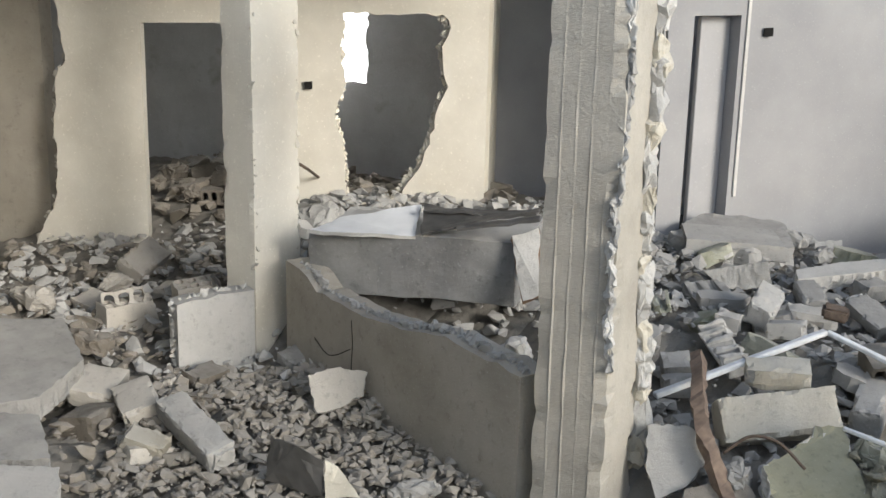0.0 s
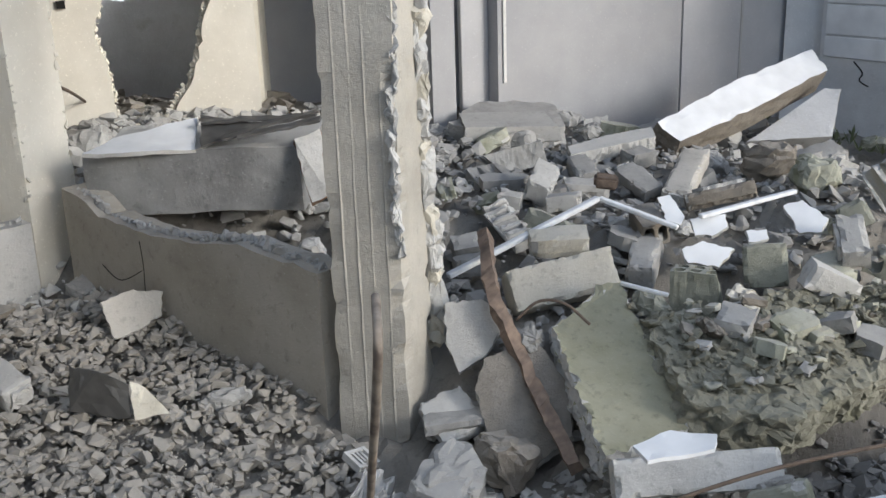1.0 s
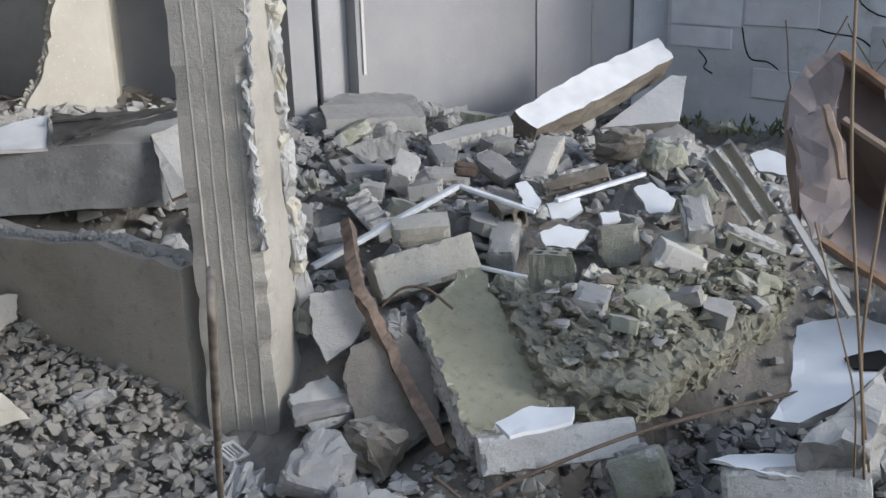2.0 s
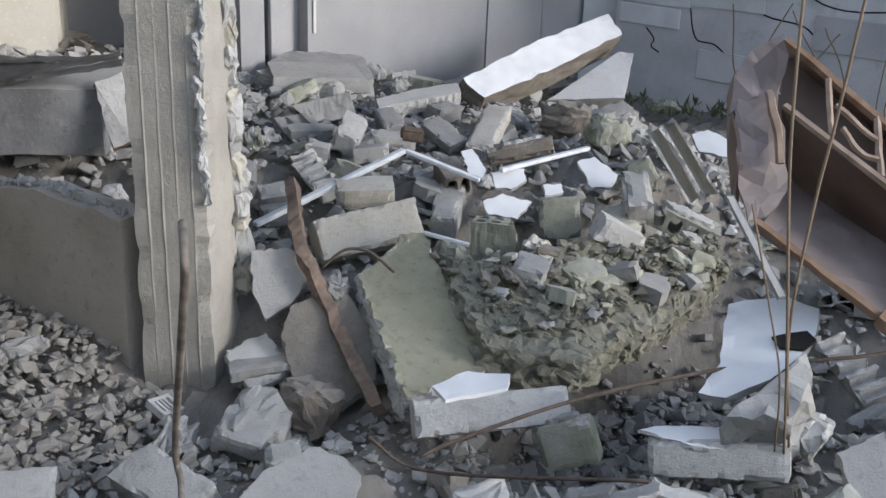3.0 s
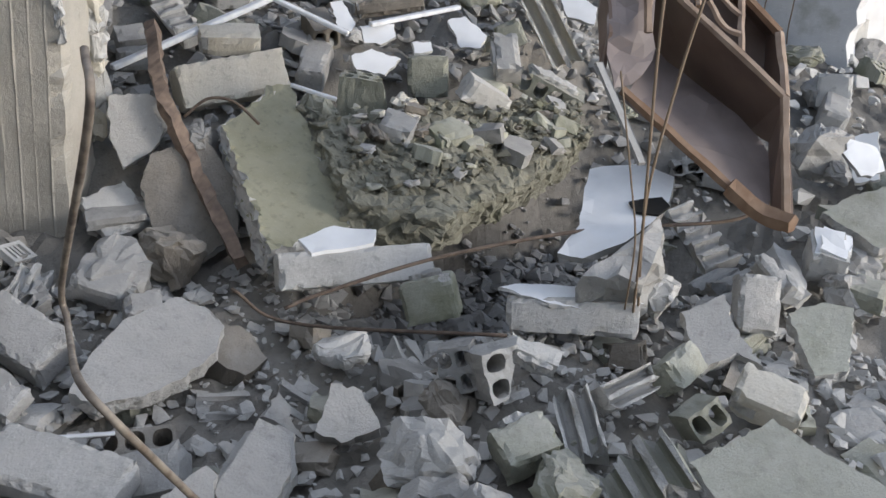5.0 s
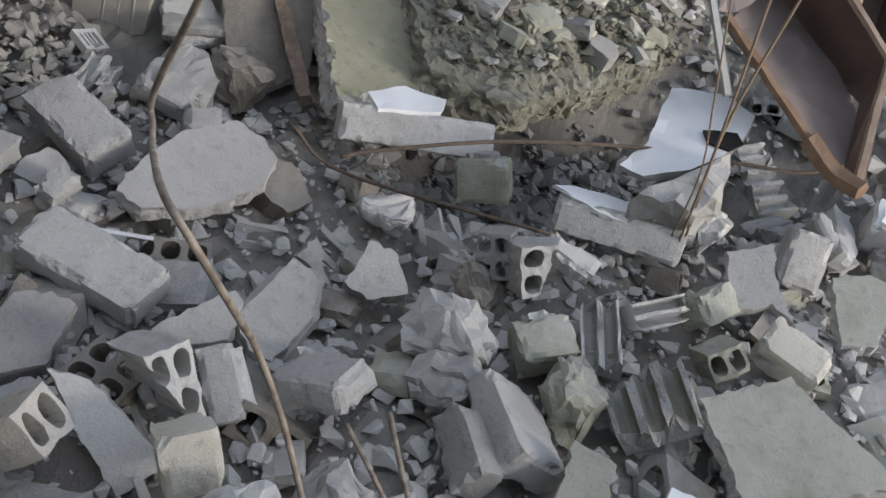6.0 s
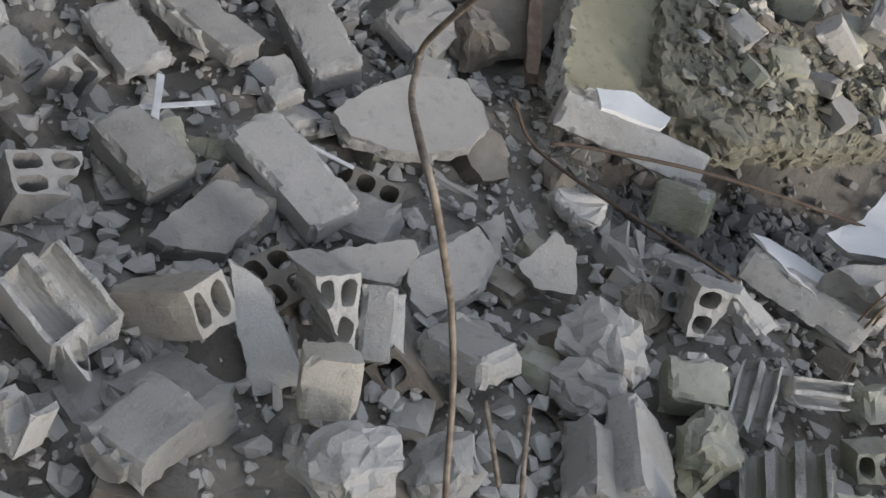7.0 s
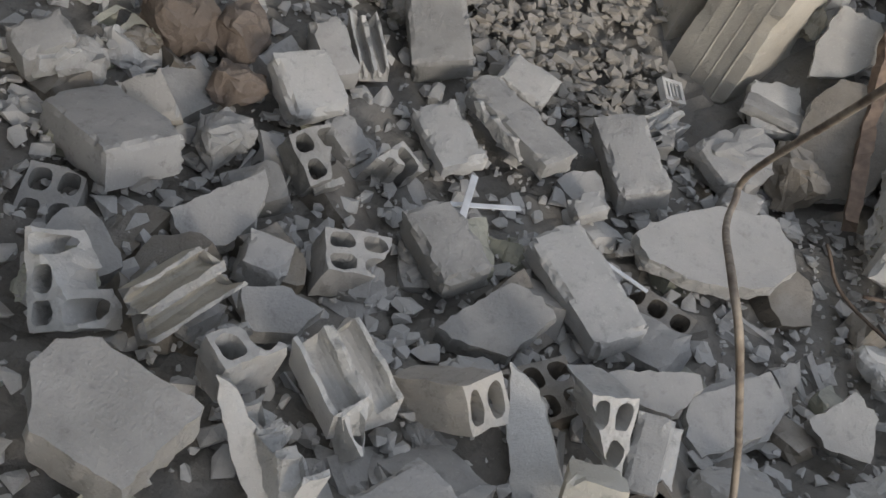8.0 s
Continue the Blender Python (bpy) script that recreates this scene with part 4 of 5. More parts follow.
sheet_piece("grey", 0.751, 1.819, 0.227, 51, -19, 5, 0.070, [(-0.142, 0.016), (-0.14, -0.049), (0.036, -0.08), (0.149, -0.029), (0.17, 0.053), (-0.072, 0.09)])
sheet_piece("green", 2.584, 1.619, 0.436, 52, -24, -8, 0.060, [(-0.169, 0.036), (-0.139, -0.062), (0.117, -0.093), (0.126, 0.006), (0.066, 0.113)])
sheet_piece("light", 2.391, 3.632, 0.405, -56, 13, 27, 0.030, [(-0.062, -0.064), (0.128, -0.02), (0.118, 0.025), (-0.061, 0.046), (-0.124, 0.013)])
sheet_piece("light", 2.264, 5.610, 0.749, 8, -6, 10, 0.080, [(-0.3, -0.068), (0.252, -0.094), (0.307, 0.048), (0.001, 0.071), (-0.26, 0.044)])
sheet_piece("wht", 1.977, 4.126, 0.738, -82, 33, 20, 0.020, [(0.04, -0.044), (0.088, 0.0), (0.052, 0.038), (-0.086, 0.03), (-0.095, -0.025)])
sheet_piece("wht", 2.109, 4.009, 0.685, -13, -11, 37, 0.020, [(-0.075, -0.031), (-0.005, -0.054), (0.072, -0.023), (0.083, 0.046), (-0.076, 0.062)])
sheet_piece("wht", 2.575, 3.984, 0.687, -72, 26, 28, 0.020, [(0.046, -0.08), (0.101, -0.002), (0.061, 0.068), (-0.091, 0.05), (-0.118, -0.036)])
sheet_piece("wht", 2.036, 3.899, 0.597, -24, -2, 38, 0.020, [(-0.074, -0.048), (0.055, -0.069), (0.125, 0.025), (-0.007, 0.069), (-0.099, 0.024)])
sheet_piece("wht", 2.292, 3.911, 0.654, -20, -7, 37, 0.020, [(-0.042, -0.032), (0.045, -0.024), (0.042, 0.026), (-0.046, 0.03)])
sheet_piece("wht", 3.480, 4.322, 0.698, -61, 17, 34, 0.020, [(-0.015, -0.088), (0.125, -0.033), (0.069, 0.072), (-0.064, 0.063), (-0.115, -0.015)])
sheet_piece("grey", 0.908, 3.648, 0.464, 41, -57, 30, 0.080, [(-0.065, 0.083), (-0.167, -0.003), (-0.075, -0.084), (0.091, -0.127), (0.137, -0.003), (0.079, 0.133)])
sheet_piece("soil", 1.046, 3.393, 0.263, 115, -40, -30, 0.080, [(0.14, 0.131), (-0.04, 0.182), (-0.235, 0.082), (-0.212, -0.089), (-0.054, -0.182), (0.179, -0.17), (0.222, 0.045)])
sheet_piece("grey", -1.965, 4.723, 0.466, -70, 12, -1, 0.120, [(0.471, -0.233), (0.42, 0.064), (0.118, 0.26), (-0.305, 0.177), (-0.312, 0.011), (-0.391, -0.28)])
sheet_piece("grey", -1.722, 3.940, 0.370, -46, 14, 5, 0.100, [(0.088, -0.167), (0.215, 0.067), (-0.074, 0.148), (-0.229, -0.049)])
sheet_piece("grey", -1.573, 3.627, 0.303, -12, 9, 12, 0.100, [(-0.062, -0.157), (0.198, -0.053), (0.075, 0.157), (-0.211, 0.053)])
sheet_piece("warm", -0.453, 4.609, 0.352, 15, -17, 59, 0.040, [(-0.135, -0.071), (-0.029, -0.087), (0.095, -0.069), (0.151, 0.025), (0.034, 0.095), (-0.116, 0.107)])
sheet_piece("green", 3.560, 2.205, 0.465, 16, -14, 4, 0.080, [(-0.218, -0.095), (-0.053, -0.203), (0.195, -0.094), (0.216, 0.062), (0.033, 0.149), (-0.174, 0.181)])
sheet_piece("wht", 4.408, 2.979, 0.304, -106, 48, 31, 0.020, [(0.126, -0.056), (0.123, 0.059), (-0.128, 0.089), (-0.121, -0.092)])
sheet_piece("wht", 1.915, 2.086, 0.419, -32, -1, 8, 0.016, [(-0.097, -0.044), (0.043, -0.056), (0.135, -0.023), (0.235, 0.009), (0.091, 0.072), (-0.166, 0.038), (-0.242, 0.005)])

# ---- broken slabs ----


def slab(name, top, thick, materials, label, category, seed=1.0, rough=0.015, size=0.08, group="", parent=None, cuts=3, grid=0.07):
    """A broken slab: its top outline in space and its thickness."""
    bm = bmesh.new()
    p = [Vector(q) for q in top]
    c = sum(p, Vector()) / len(p)
    n = sum(((p[i] - c).cross(p[(i + 1) % len(p)] - c) for i in range(len(p))), Vector()).normalized()
    if n.z < 0:
        n = -n
    rings = []
    for d in (0.0, thick):
        rings.append([bm.verts.new(q - n * d) for q in p])
    bm.faces.new(rings[0])
    bm.faces.new(rings[1][::-1])
    for i in range(len(p)):
        j = (i + 1) % len(p)
        bm.faces.new((rings[0][j], rings[0][i], rings[1][i], rings[1][j]))
    bmesh.ops.recalc_face_normals(bm, faces=bm.faces)
    bmesh.ops.triangulate(bm, faces=bm.faces)
    for _ in range(cuts):
        bmesh.ops.subdivide_edges(bm, edges=[e for e in bm.edges if e.calc_length() > grid], cuts=1)
        bmesh.ops.triangulate(bm, faces=[f for f in bm.faces if len(f.verts) > 3])
    bm.normal_update()
    for v in bm.verts:
        depth = (c - v.co).dot(n)
        flat = depth < thick * 0.5
        k = 0.12 if flat and rough < 0.03 and all(f.normal.dot(n) > 0.8 for f in v.link_faces) else 1.0
        v.co += k * rough * Vector(noise.noise_vector(v.co / size + Vector((seed, seed, seed)))) + k * 0.4 * rough * Vector(noise.noise_vector(v.co / size * 2.7))
    bm.normal_update()
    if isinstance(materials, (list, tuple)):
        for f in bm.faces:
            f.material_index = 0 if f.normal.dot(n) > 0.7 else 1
    return thing(name, bm, materials, label, category, group, parent=parent)


slab("screed_slab", [(1.222, 3.548, 0.478), (1.463, 3.714, 0.568), (1.567, 3.729, 0.566), (1.533, 2.957, 0.289), (1.180, 2.876, 0.281)], 0.14, [SLABGREEN, LIGHT],
     "olive-stained screed slab with a rough broken edge", "slab", 2.0, 0.022, 0.04, cuts=5, grid=0.03)
slab("fallen_layer", [(1.52, 2.95, 0.4), (1.87, 2.83, 0.34), (2.1, 2.98, 0.31), (2.36, 3.1, 0.3), (2.7, 3.27, 0.31), (3.0, 3.45, 0.33), (3.0, 3.62, 0.45), (2.3, 3.6, 0.5), (1.57, 3.5, 0.5)], 0.2, LAYER,
     "fallen floor layer of coarse greenish concrete with an overhanging edge", "slab", 4.0, 0.031, 0.045, cuts=6, grid=0.028)
slab("fallen_beam", [(-0.68, 5.35, 0.93), (-0.1, 5.2, 0.97), (0.38, 5.06, 0.97), (0.62, 5.6, 1.0), (-0.5, 5.85, 0.98)], 0.33, [LIGHT, BLOTCHED],
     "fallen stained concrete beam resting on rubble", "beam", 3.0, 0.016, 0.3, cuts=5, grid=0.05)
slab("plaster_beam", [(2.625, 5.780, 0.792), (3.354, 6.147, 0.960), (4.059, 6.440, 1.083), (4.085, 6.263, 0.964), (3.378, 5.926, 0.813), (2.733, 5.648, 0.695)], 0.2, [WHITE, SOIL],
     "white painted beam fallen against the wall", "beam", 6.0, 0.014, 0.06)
# Grey render instead of white paint puts the panel's shade into its colour.
slab("painted_slab", [(3.402, 6.055, 0.562), (4.002, 6.151, 0.864), (4.093, 6.103, 0.855), (3.912, 5.880, 0.592)], 0.12, [RENDER, LIGHT], "white broken panel leaning behind the beam, greyed for shade", "panel", 7.0, 0.01)
slab("plaster_board", [(-0.665, 5.238, 0.975), (-0.532, 5.424, 1.009), (-0.098, 5.549, 1.066), (-0.118, 5.199, 0.966)], 0.02, [WHITE, LIGHT], "thin white board lying on the fallen beam", "board", 8.0, 0.01)
slab("roof_sheet", [(-0.089, 5.150, 0.995), (-0.082, 5.500, 1.082), (0.243, 5.245, 1.063)], 0.015, SHEET, "bent dark sheet lying on the fallen beam", "sheet", 9.0, 0.012)
for a, b in (((0.011, 5.100, 1.028), (0.502, 5.075, 1.139)), ((0.082, 5.050, 1.035), (0.494, 4.976, 1.113)), ((-0.079, 5.350, 1.074), (0.441, 5.181, 1.094)), ((0.125, 5.149, 1.059), (0.489, 5.077, 1.122))):
    p, q = Vector(a), Vector(b)
    w = Vector((0.1, 0.5, 0.1)) * 0.09
    slab("metal_strip", [p, q, q + w, p + w], 0.012, SHEET, "thin bent strip of dark metal on the fallen beam", "strip", p.x, 0.01, group="strips on the fallen beam")
slab("door_board", [(0.363, 5.037, 1.012), (0.506, 5.075, 1.045), (0.500, 4.874, 0.763), (0.420, 4.882, 0.716)], 0.05, [LIGHT, BROWNRUST], "pale board with a rusty edge standing beside the column", "board", 3.3, 0.012)
for name, outline, th, mats, label in (
    ("back_slab", [(1.434, 6.295, 0.790), (1.720, 6.638, 0.846), (2.197, 6.501, 0.838), (2.154, 6.094, 0.758), (1.699, 6.024, 0.742)], 0.12, [GREY, LIGHT], "dusty grey slab lying at the foot of the wall"),
):
    slab(name, outline, th, mats, label, "slab", len(name) * 0.7, 0.02)
# white burnt plate in the heap
plate = slab("burnt_plate", [(2.206, 2.479, 0.678), (2.366, 2.383, 0.721), (2.399, 2.254, 0.720), (2.317, 2.165, 0.686), (2.205, 2.104, 0.645), (2.076, 2.080, 0.602), (1.925, 2.093, 0.554), (1.874, 2.161, 0.544), (2.008, 2.241, 0.594)], 0.025, [WHITE, GREY],
     "large white painted plate with a charred hole", "plate", 5.0, 0.01)
slab("burn_mark", [Vector(q) + Vector((0, 0, 0.012)) for q in ((2.190, 2.224, 0.651), (2.233, 2.221, 0.664), (2.293, 2.187, 0.680), (2.284, 2.129, 0.672), (2.226, 2.116, 0.653), (2.178, 2.170, 0.642))], 0.008, CHAR_GAP, "", "", seed=2, rough=0.008, parent=plate)
slab("plate_support", [(1.979, 2.032, 0.597), (2.194, 2.062, 0.686), (2.140, 1.974, 0.639), (1.993, 1.909, 0.563), (1.861, 2.030, 0.541)], 0.25, GREY, "rough lump of concrete under the white plate", "lump", 6.0, 0.03)
slab("plaster_scrap", [(1.125, 2.514, 0.520), (1.268, 2.569, 0.522), (1.381, 2.486, 0.534), (1.334, 2.406, 0.530), (1.122, 2.414, 0.521)], 0.012, WHITE, "white flake of plaster lying on a concrete block", "plaster", 1.0, 0.006)
slab("curled_sheet", [(-0.678, 4.001, 0.372), (-0.564, 3.888, 0.375), (-0.442, 3.860, 0.329), (-0.446, 3.852, 0.173), (-0.692, 3.960, 0.190)], 0.006, SHEET, "curled dark metal sheet among the small rubble", "sheet", 1.0, 0.02)
slab("pale_flap", [(-0.442, 3.860, 0.329), (-0.380, 3.871, 0.289), (-0.285, 3.828, 0.183), (-0.433, 3.833, 0.177)], 0.008, YELLOW, "pale torn board beside the metal sheet", "board", 1.5, 0.012)

# ---- bars, pipes and sticks ----


def bar(name, points, radius, material, label, category, steps=8, wobble=0.0):
    bm = bmesh.new()
    p = curve_points(points, steps)
    if wobble:
        p = [q + wobble * Vector(noise.noise_vector(q * 6)) for q in p]
    tube(bm, p, radius)
    return thing(name, bm, material, label, category, smooth=True)


bar("rebar", [(0.097, 0.571, 1.807), (0.089, 0.526, 1.771), (0.103, 0.736, 1.524), (0.106, 0.735, 1.483), (0.097, 0.671, 1.494), (0.073, 0.510, 1.570), (0.087, 0.460, 1.565), (0.115, 0.467, 1.519), (0.152, 0.489, 1.453), (0.180, 0.509, 1.401), (0.211, 0.479, 1.338), (0.239, 0.427, 1.262), (0.261, 0.396, 1.204), (0.301, 0.366, 1.004), (0.331, 0.336, 0.704), (0.361, 0.296, 0.254)], 0.0034, BAR, "long thin bent steel rod standing up out of the blocks", "rebar")
bar("rusty_rebar", [(1.011, 2.322, 0.396), (1.128, 2.319, 0.431), (1.507, 2.257, 0.539), (2.041, 2.207, 0.588), (2.508, 2.056, 0.638), (2.774, 2.084, 0.695)], 0.0065, RUST, "rusty steel rebar lying across the broken blocks", "rebar")
bar("thin_rebar", [(0.954, 2.637, 0.298), (1.129, 2.527, 0.198), (1.575, 1.956, 0.416)], 0.006, RUST, "thin rusty rebar under the blocks", "rebar")
bar("hooked_rebar", [(1.077, 3.588, 0.516), (1.165, 3.569, 0.592), (1.255, 3.516, 0.592), (1.338, 3.455, 0.518)], 0.006, RUST, "short dark bent rebar", "rebar")
bar("plant_stem", [(2.04, 1.93, 0.42), (1.931, 1.872, 0.797), (1.902, 1.940, 1.282), (1.909, 1.987, 1.551), (1.931, 2.036, 1.837)], 0.0045, STICK, "dry thin stem standing in the rubble", "stem")
bar("plant_stem", [(2.06, 1.93, 0.42), (1.941, 1.890, 0.858), (1.982, 1.920, 1.234), (2.009, 1.922, 1.469), (2.046, 1.927, 1.850)], 0.0045, STICK, "dry thin stem leaning to one side", "stem")
bar("plant_stem", [(2.02, 1.95, 0.42), (1.918, 1.871, 0.727), (1.932, 1.967, 0.897), (1.927, 2.105, 1.179)], 0.003, STICK, "short dry stem in the rubble", "stem")
for pts in ([(0.762, 0.887, 0.484), (0.727, 0.981, 0.578), (0.715, 1.090, 0.641)], [(0.728, 1.008, 0.476), (0.680, 1.050, 0.547), (0.645, 1.112, 0.590)]):
    bar("rebar_stub", pts, 0.0055, BAR, "short steel bar sticking up between blocks", "rebar")
bar("wall_rod", [(-0.962, 6.530, 1.163), (-0.827, 6.448, 1.106), (-0.937, 8.687, 0.630)], 0.01, RUST, "thin rod leaning on the rubble by the blast hole", "rod")


def strip(name, points, wide, high, material, label, category):
    """A flat profile laid from point to point."""
    bm = bmesh.new()
    for a, b in zip(points, points[1:]):
        a, b = Vector(a), Vector(b)
        d = (b - a).normalized()
        m = Matrix.LocRotScale((a + b) / 2, d.to_track_quat("X", "Z"), None)
        box(bm, (-(b - a).length / 2, -wide / 2, -high / 2), ((b - a).length / 2, wide / 2, high / 2), m)
    bmesh.ops.bevel(bm, geom=bm.edges[:], offset=min(wide, high) * 0.2, segments=1, affect="EDGES")
    return thing(name, bm, material, label, category)


strip("plastic_trunking", [(0.891, 3.963, 0.595), (1.666, 4.240, 0.795)], 0.035, 0.025, PIPE, "white plastic trunking bent over the rubble", "trunking")
strip("plastic_trunking", [(1.671, 4.238, 0.795), (1.945, 3.989, 0.700)], 0.03, 0.02, PIPE, "short end of white plastic trunking", "trunking")
strip("plastic_trunking", [(2.057, 4.004, 0.736), (2.646, 4.213, 0.749)], 0.03, 0.02, PIPE, "white plastic trunking lying on broken plaster", "trunking")
strip("plastic_trunking", [(1.514, 3.589, 0.624), (1.683, 3.500, 0.584)], 0.02, 0.015, PIPE, "thin dusty plastic strip", "trunking")
bm = bmesh.new()
tube(bm, curve_points([(1.083, 4.071, 0.734), (1.006, 3.642, 0.601), (1.085, 3.454, 0.349), (1.127, 3.022, 0.162)], 12), 0.034, 4)
roughen(bm, 0.012, 0.04)
thing("wooden_post", bm, WOOD, "splintered reddish-brown wooden post stuck in the rubble", "post")
strip("metal_bracket", [(-0.114, 2.296, 0.172), (-0.092, 2.074, 0.173)], 0.022, 0.006, PIPE, "pale bent metal bracket between the blocks", "bracket")
strip("metal_bracket", [(-0.140, 2.153, 0.153), (0.049, 2.276, 0.156)], 0.018, 0.005, PIPE, "dull metal strip lying across the bracket", "bracket")
strip("metal_bracket", [(0.239, 2.227, 0.176), (0.471, 2.172, 0.179)], 0.014, 0.006, PIPE, "dull metal strip beside a long block", "bracket")
strip("metal_flashing", [(2.067, 2.379, 1.103), (2.018, 2.024, 0.907)], 0.026, 0.01, GREY, "pale narrow strip leaning under the cabinet", "strip")

# small cement grille near the column
grille = holder("cement_grille", "small pale cement grille lying near the column", "grille")
bm = bmesh.new()
for u in (-0.045, 0.045):
    box(bm, (u - 0.008, -0.05, -0.015), (u + 0.008, 0.05, 0.015))
for v in (-0.042, 0.042):
    box(bm, (-0.037, v - 0.008, -0.014), (0.037, v + 0.008, 0.014))
part("frame", bm, LIGHT, grille)
for u in (-0.018, 0.0, 0.018):
    bm = bmesh.new()
    box(bm, (u - 0.005, -0.034, -0.012), (u + 0.005, 0.034, 0.012))
    part("slat", bm, LIGHT, grille)
grille.matrix_world = Matrix.Translation((0.412, 3.427, 0.086)) @ pose(0, 0, 0, 18, 10, 35)

# brown clay brick
bm = bmesh.new()
box(bm, (-0.06, -0.05, -0.03), (0.06, 0.05, 0.03))
bmesh.ops.bevel(bm, geom=bm.edges[:], offset=0.012, segments=2, affect="EDGES")
roughen(bm, 0.008, 0.03)
thing("clay_brick", bm, RUST, "round-edged brown brick among grey blocks", "brick").matrix_world = Matrix.Translation((1.908, 4.765, 0.730)) @ pose(0, 0, 0, 5, 8, -20)

# ---- crushed cabinet ----
cab = holder("metal_cabinet", "crushed brown metal cabinet with rusty edges, tipped on the rubble", "cabinet")


def panel(name, pts, thick, material, label="", seed=1.0, rough=0.012, size=0.3, parent=None):
    ob = slab(name, pts, thick, material, label, "", seed, rough, size, parent=parent or cab, cuts=2)
    return ob


F1, F2, F3 = (2.433, 2.613, 1.328), (2.651, 2.099, 1.059), (2.567, 1.885, 0.733)
B1, B2 = (2.608, 2.850, 1.506), (2.826, 2.354, 1.194)
deep = Vector((0.2, 0.26, -0.1))
panel("compartment_back", [Vector(F1) + deep, Vector(F2) + deep, Vector(B2) + deep * 0.5, Vector(B1) + deep * 0.5], 0.012, BROWN, "", 3.0)
panel("upper_shelf", [F1, F2, Vector(F2) + deep, Vector(F1) + deep], 0.012, BROWN, "", 4.0, 0.004)
panel("side_panel", [B1, B2, Vector(B2) + deep * 0.5, Vector(B1) + deep * 0.5], 0.012, BROWN, "", 5.0, 0.004)
panel("end_panel", [F2, B2, Vector(B2) + deep * 0.5, Vector(F2) + deep], 0.012, BROWN, "", 6.0, 0.004)
panel("shelf_underside", [F1, F2, (2.707, 2.110, 0.879), (2.766, 2.303, 0.852), (2.702, 2.563, 0.926), (2.571, 2.689, 1.030)], 0.012, BROWN, "dark brown underside of the shelf", 7.0, 0.008)
panel("lower_flap", [(2.516, 2.673, 1.071), (2.666, 2.528, 0.945), (2.751, 2.291, 0.863), (2.675, 2.071, 0.794), (2.548, 1.941, 0.721), (2.472, 2.033, 0.765), (2.344, 2.214, 0.883), (2.226, 2.395, 0.969)], 0.012, MAUVE, "dented dusty mauve lower panel", 8.0, 0.025, 0.2)
panel("right_panel", [(2.650, 2.101, 1.051), (2.570, 1.882, 0.744), (2.564, 1.954, 0.713), (2.721, 2.172, 0.854)], 0.012, BROWN, "", 9.0, 0.006)
panel("dented_end", [(2.412, 2.643, 1.542), (2.412, 2.592, 1.346), (2.387, 2.544, 1.268), (2.367, 2.467, 1.079), (2.282, 2.424, 1.008), (2.204, 2.439, 0.997), (2.218, 2.539, 1.130), (2.237, 2.624, 1.217), (2.260, 2.661, 1.307), (2.350, 2.727, 1.429)], 0.012, MAUVE, "dented dusty mauve end panel", 10.0, 0.035, 0.14)
panel("outer_side", [(2.342, 2.770, 1.426), (2.268, 2.675, 1.290), (2.235, 2.547, 1.144), (2.224, 2.529, 0.980), (2.274, 2.683, 1.147), (2.318, 2.775, 1.325)], 0.012, BROWN, "", 11.0, 0.012)
panel("crumpled_top", [(2.456, 2.705, 1.550), (2.375, 2.748, 1.492), (2.299, 2.732, 1.412), (2.268, 2.680, 1.286), (2.328, 2.657, 1.358), (2.426, 2.625, 1.371)], 0.015, MAUVE, "crumpled brown top of the cabinet", 7.0, 0.02, 0.2)


def rail(name, pts, radius, material=TAN, label=""):
    bm = bmesh.new()
    tube(bm, curve_points(pts, 5), radius, 5)
    roughen(bm, 0.006, 0.05)
    return part(name, bm, material, cab, label)


rail("front_edge", [F1, F2], 0.014)
rail("right_edge", [B2, F2], 0.016)
rail("corner_post", [F2, (2.608, 1.995, 0.894), F3], 0.016)
rail("lower_edge", [(2.212, 2.408, 0.995), (2.338, 2.206, 0.877), (2.465, 2.010, 0.756), (2.513, 1.905, 0.712)], 0.018, BROWNRUST, "rusted torn lower edge")
rail("curled_edge", [(2.422, 2.028, 0.789), (2.486, 1.923, 0.735), (2.520, 1.816, 0.741)], 0.034, BROWNRUST, "crumpled rusty corner")
rail("upper_edge", [B1, B2], 0.018, BROWNRUST)
rail("torn_edge", [(2.366, 2.618, 1.378), (2.344, 2.531, 1.282), (2.327, 2.466, 1.173)], 0.016)
rail("divider", [(2.595, 2.599, 1.416), (2.527, 2.470, 1.260)], 0.012)
rail("divider", [(2.610, 2.556, 1.335), (2.696, 2.426, 1.232)], 0.011)
rail("divider", [(2.561, 2.464, 1.279), (2.601, 2.395, 1.205), (2.638, 2.355, 1.190)], 0.011)
rail("divider", [(2.755, 2.509, 1.290), (2.607, 2.301, 1.148)], 0.012)

# dry twigs against the wall
tw = random.Random(12)
for i in range(9):
    x = 4.9 + tw.uniform(0, 0.9)
    y = 6.3 - (x - 4.9) * 1.6 + tw.uniform(-0.5, 0.0)
    z = height(x, y)
    bar("dry_twig", [(x, y, z - 0.03), (x + tw.uniform(-0.1, 0.1), y + tw.uniform(-0.1, 0.1), z + 0.4), (x + tw.uniform(-0.25, 0.25), y + tw.uniform(-0.2, 0.1), z + tw.uniform(0.7, 1.1))], 0.005, STICK, "thin dry twig standing in the rubble by the wall", "twig", 5, 0.02)

# ---- details on the walls ----
east = bpy.data.objects["wall_east"]
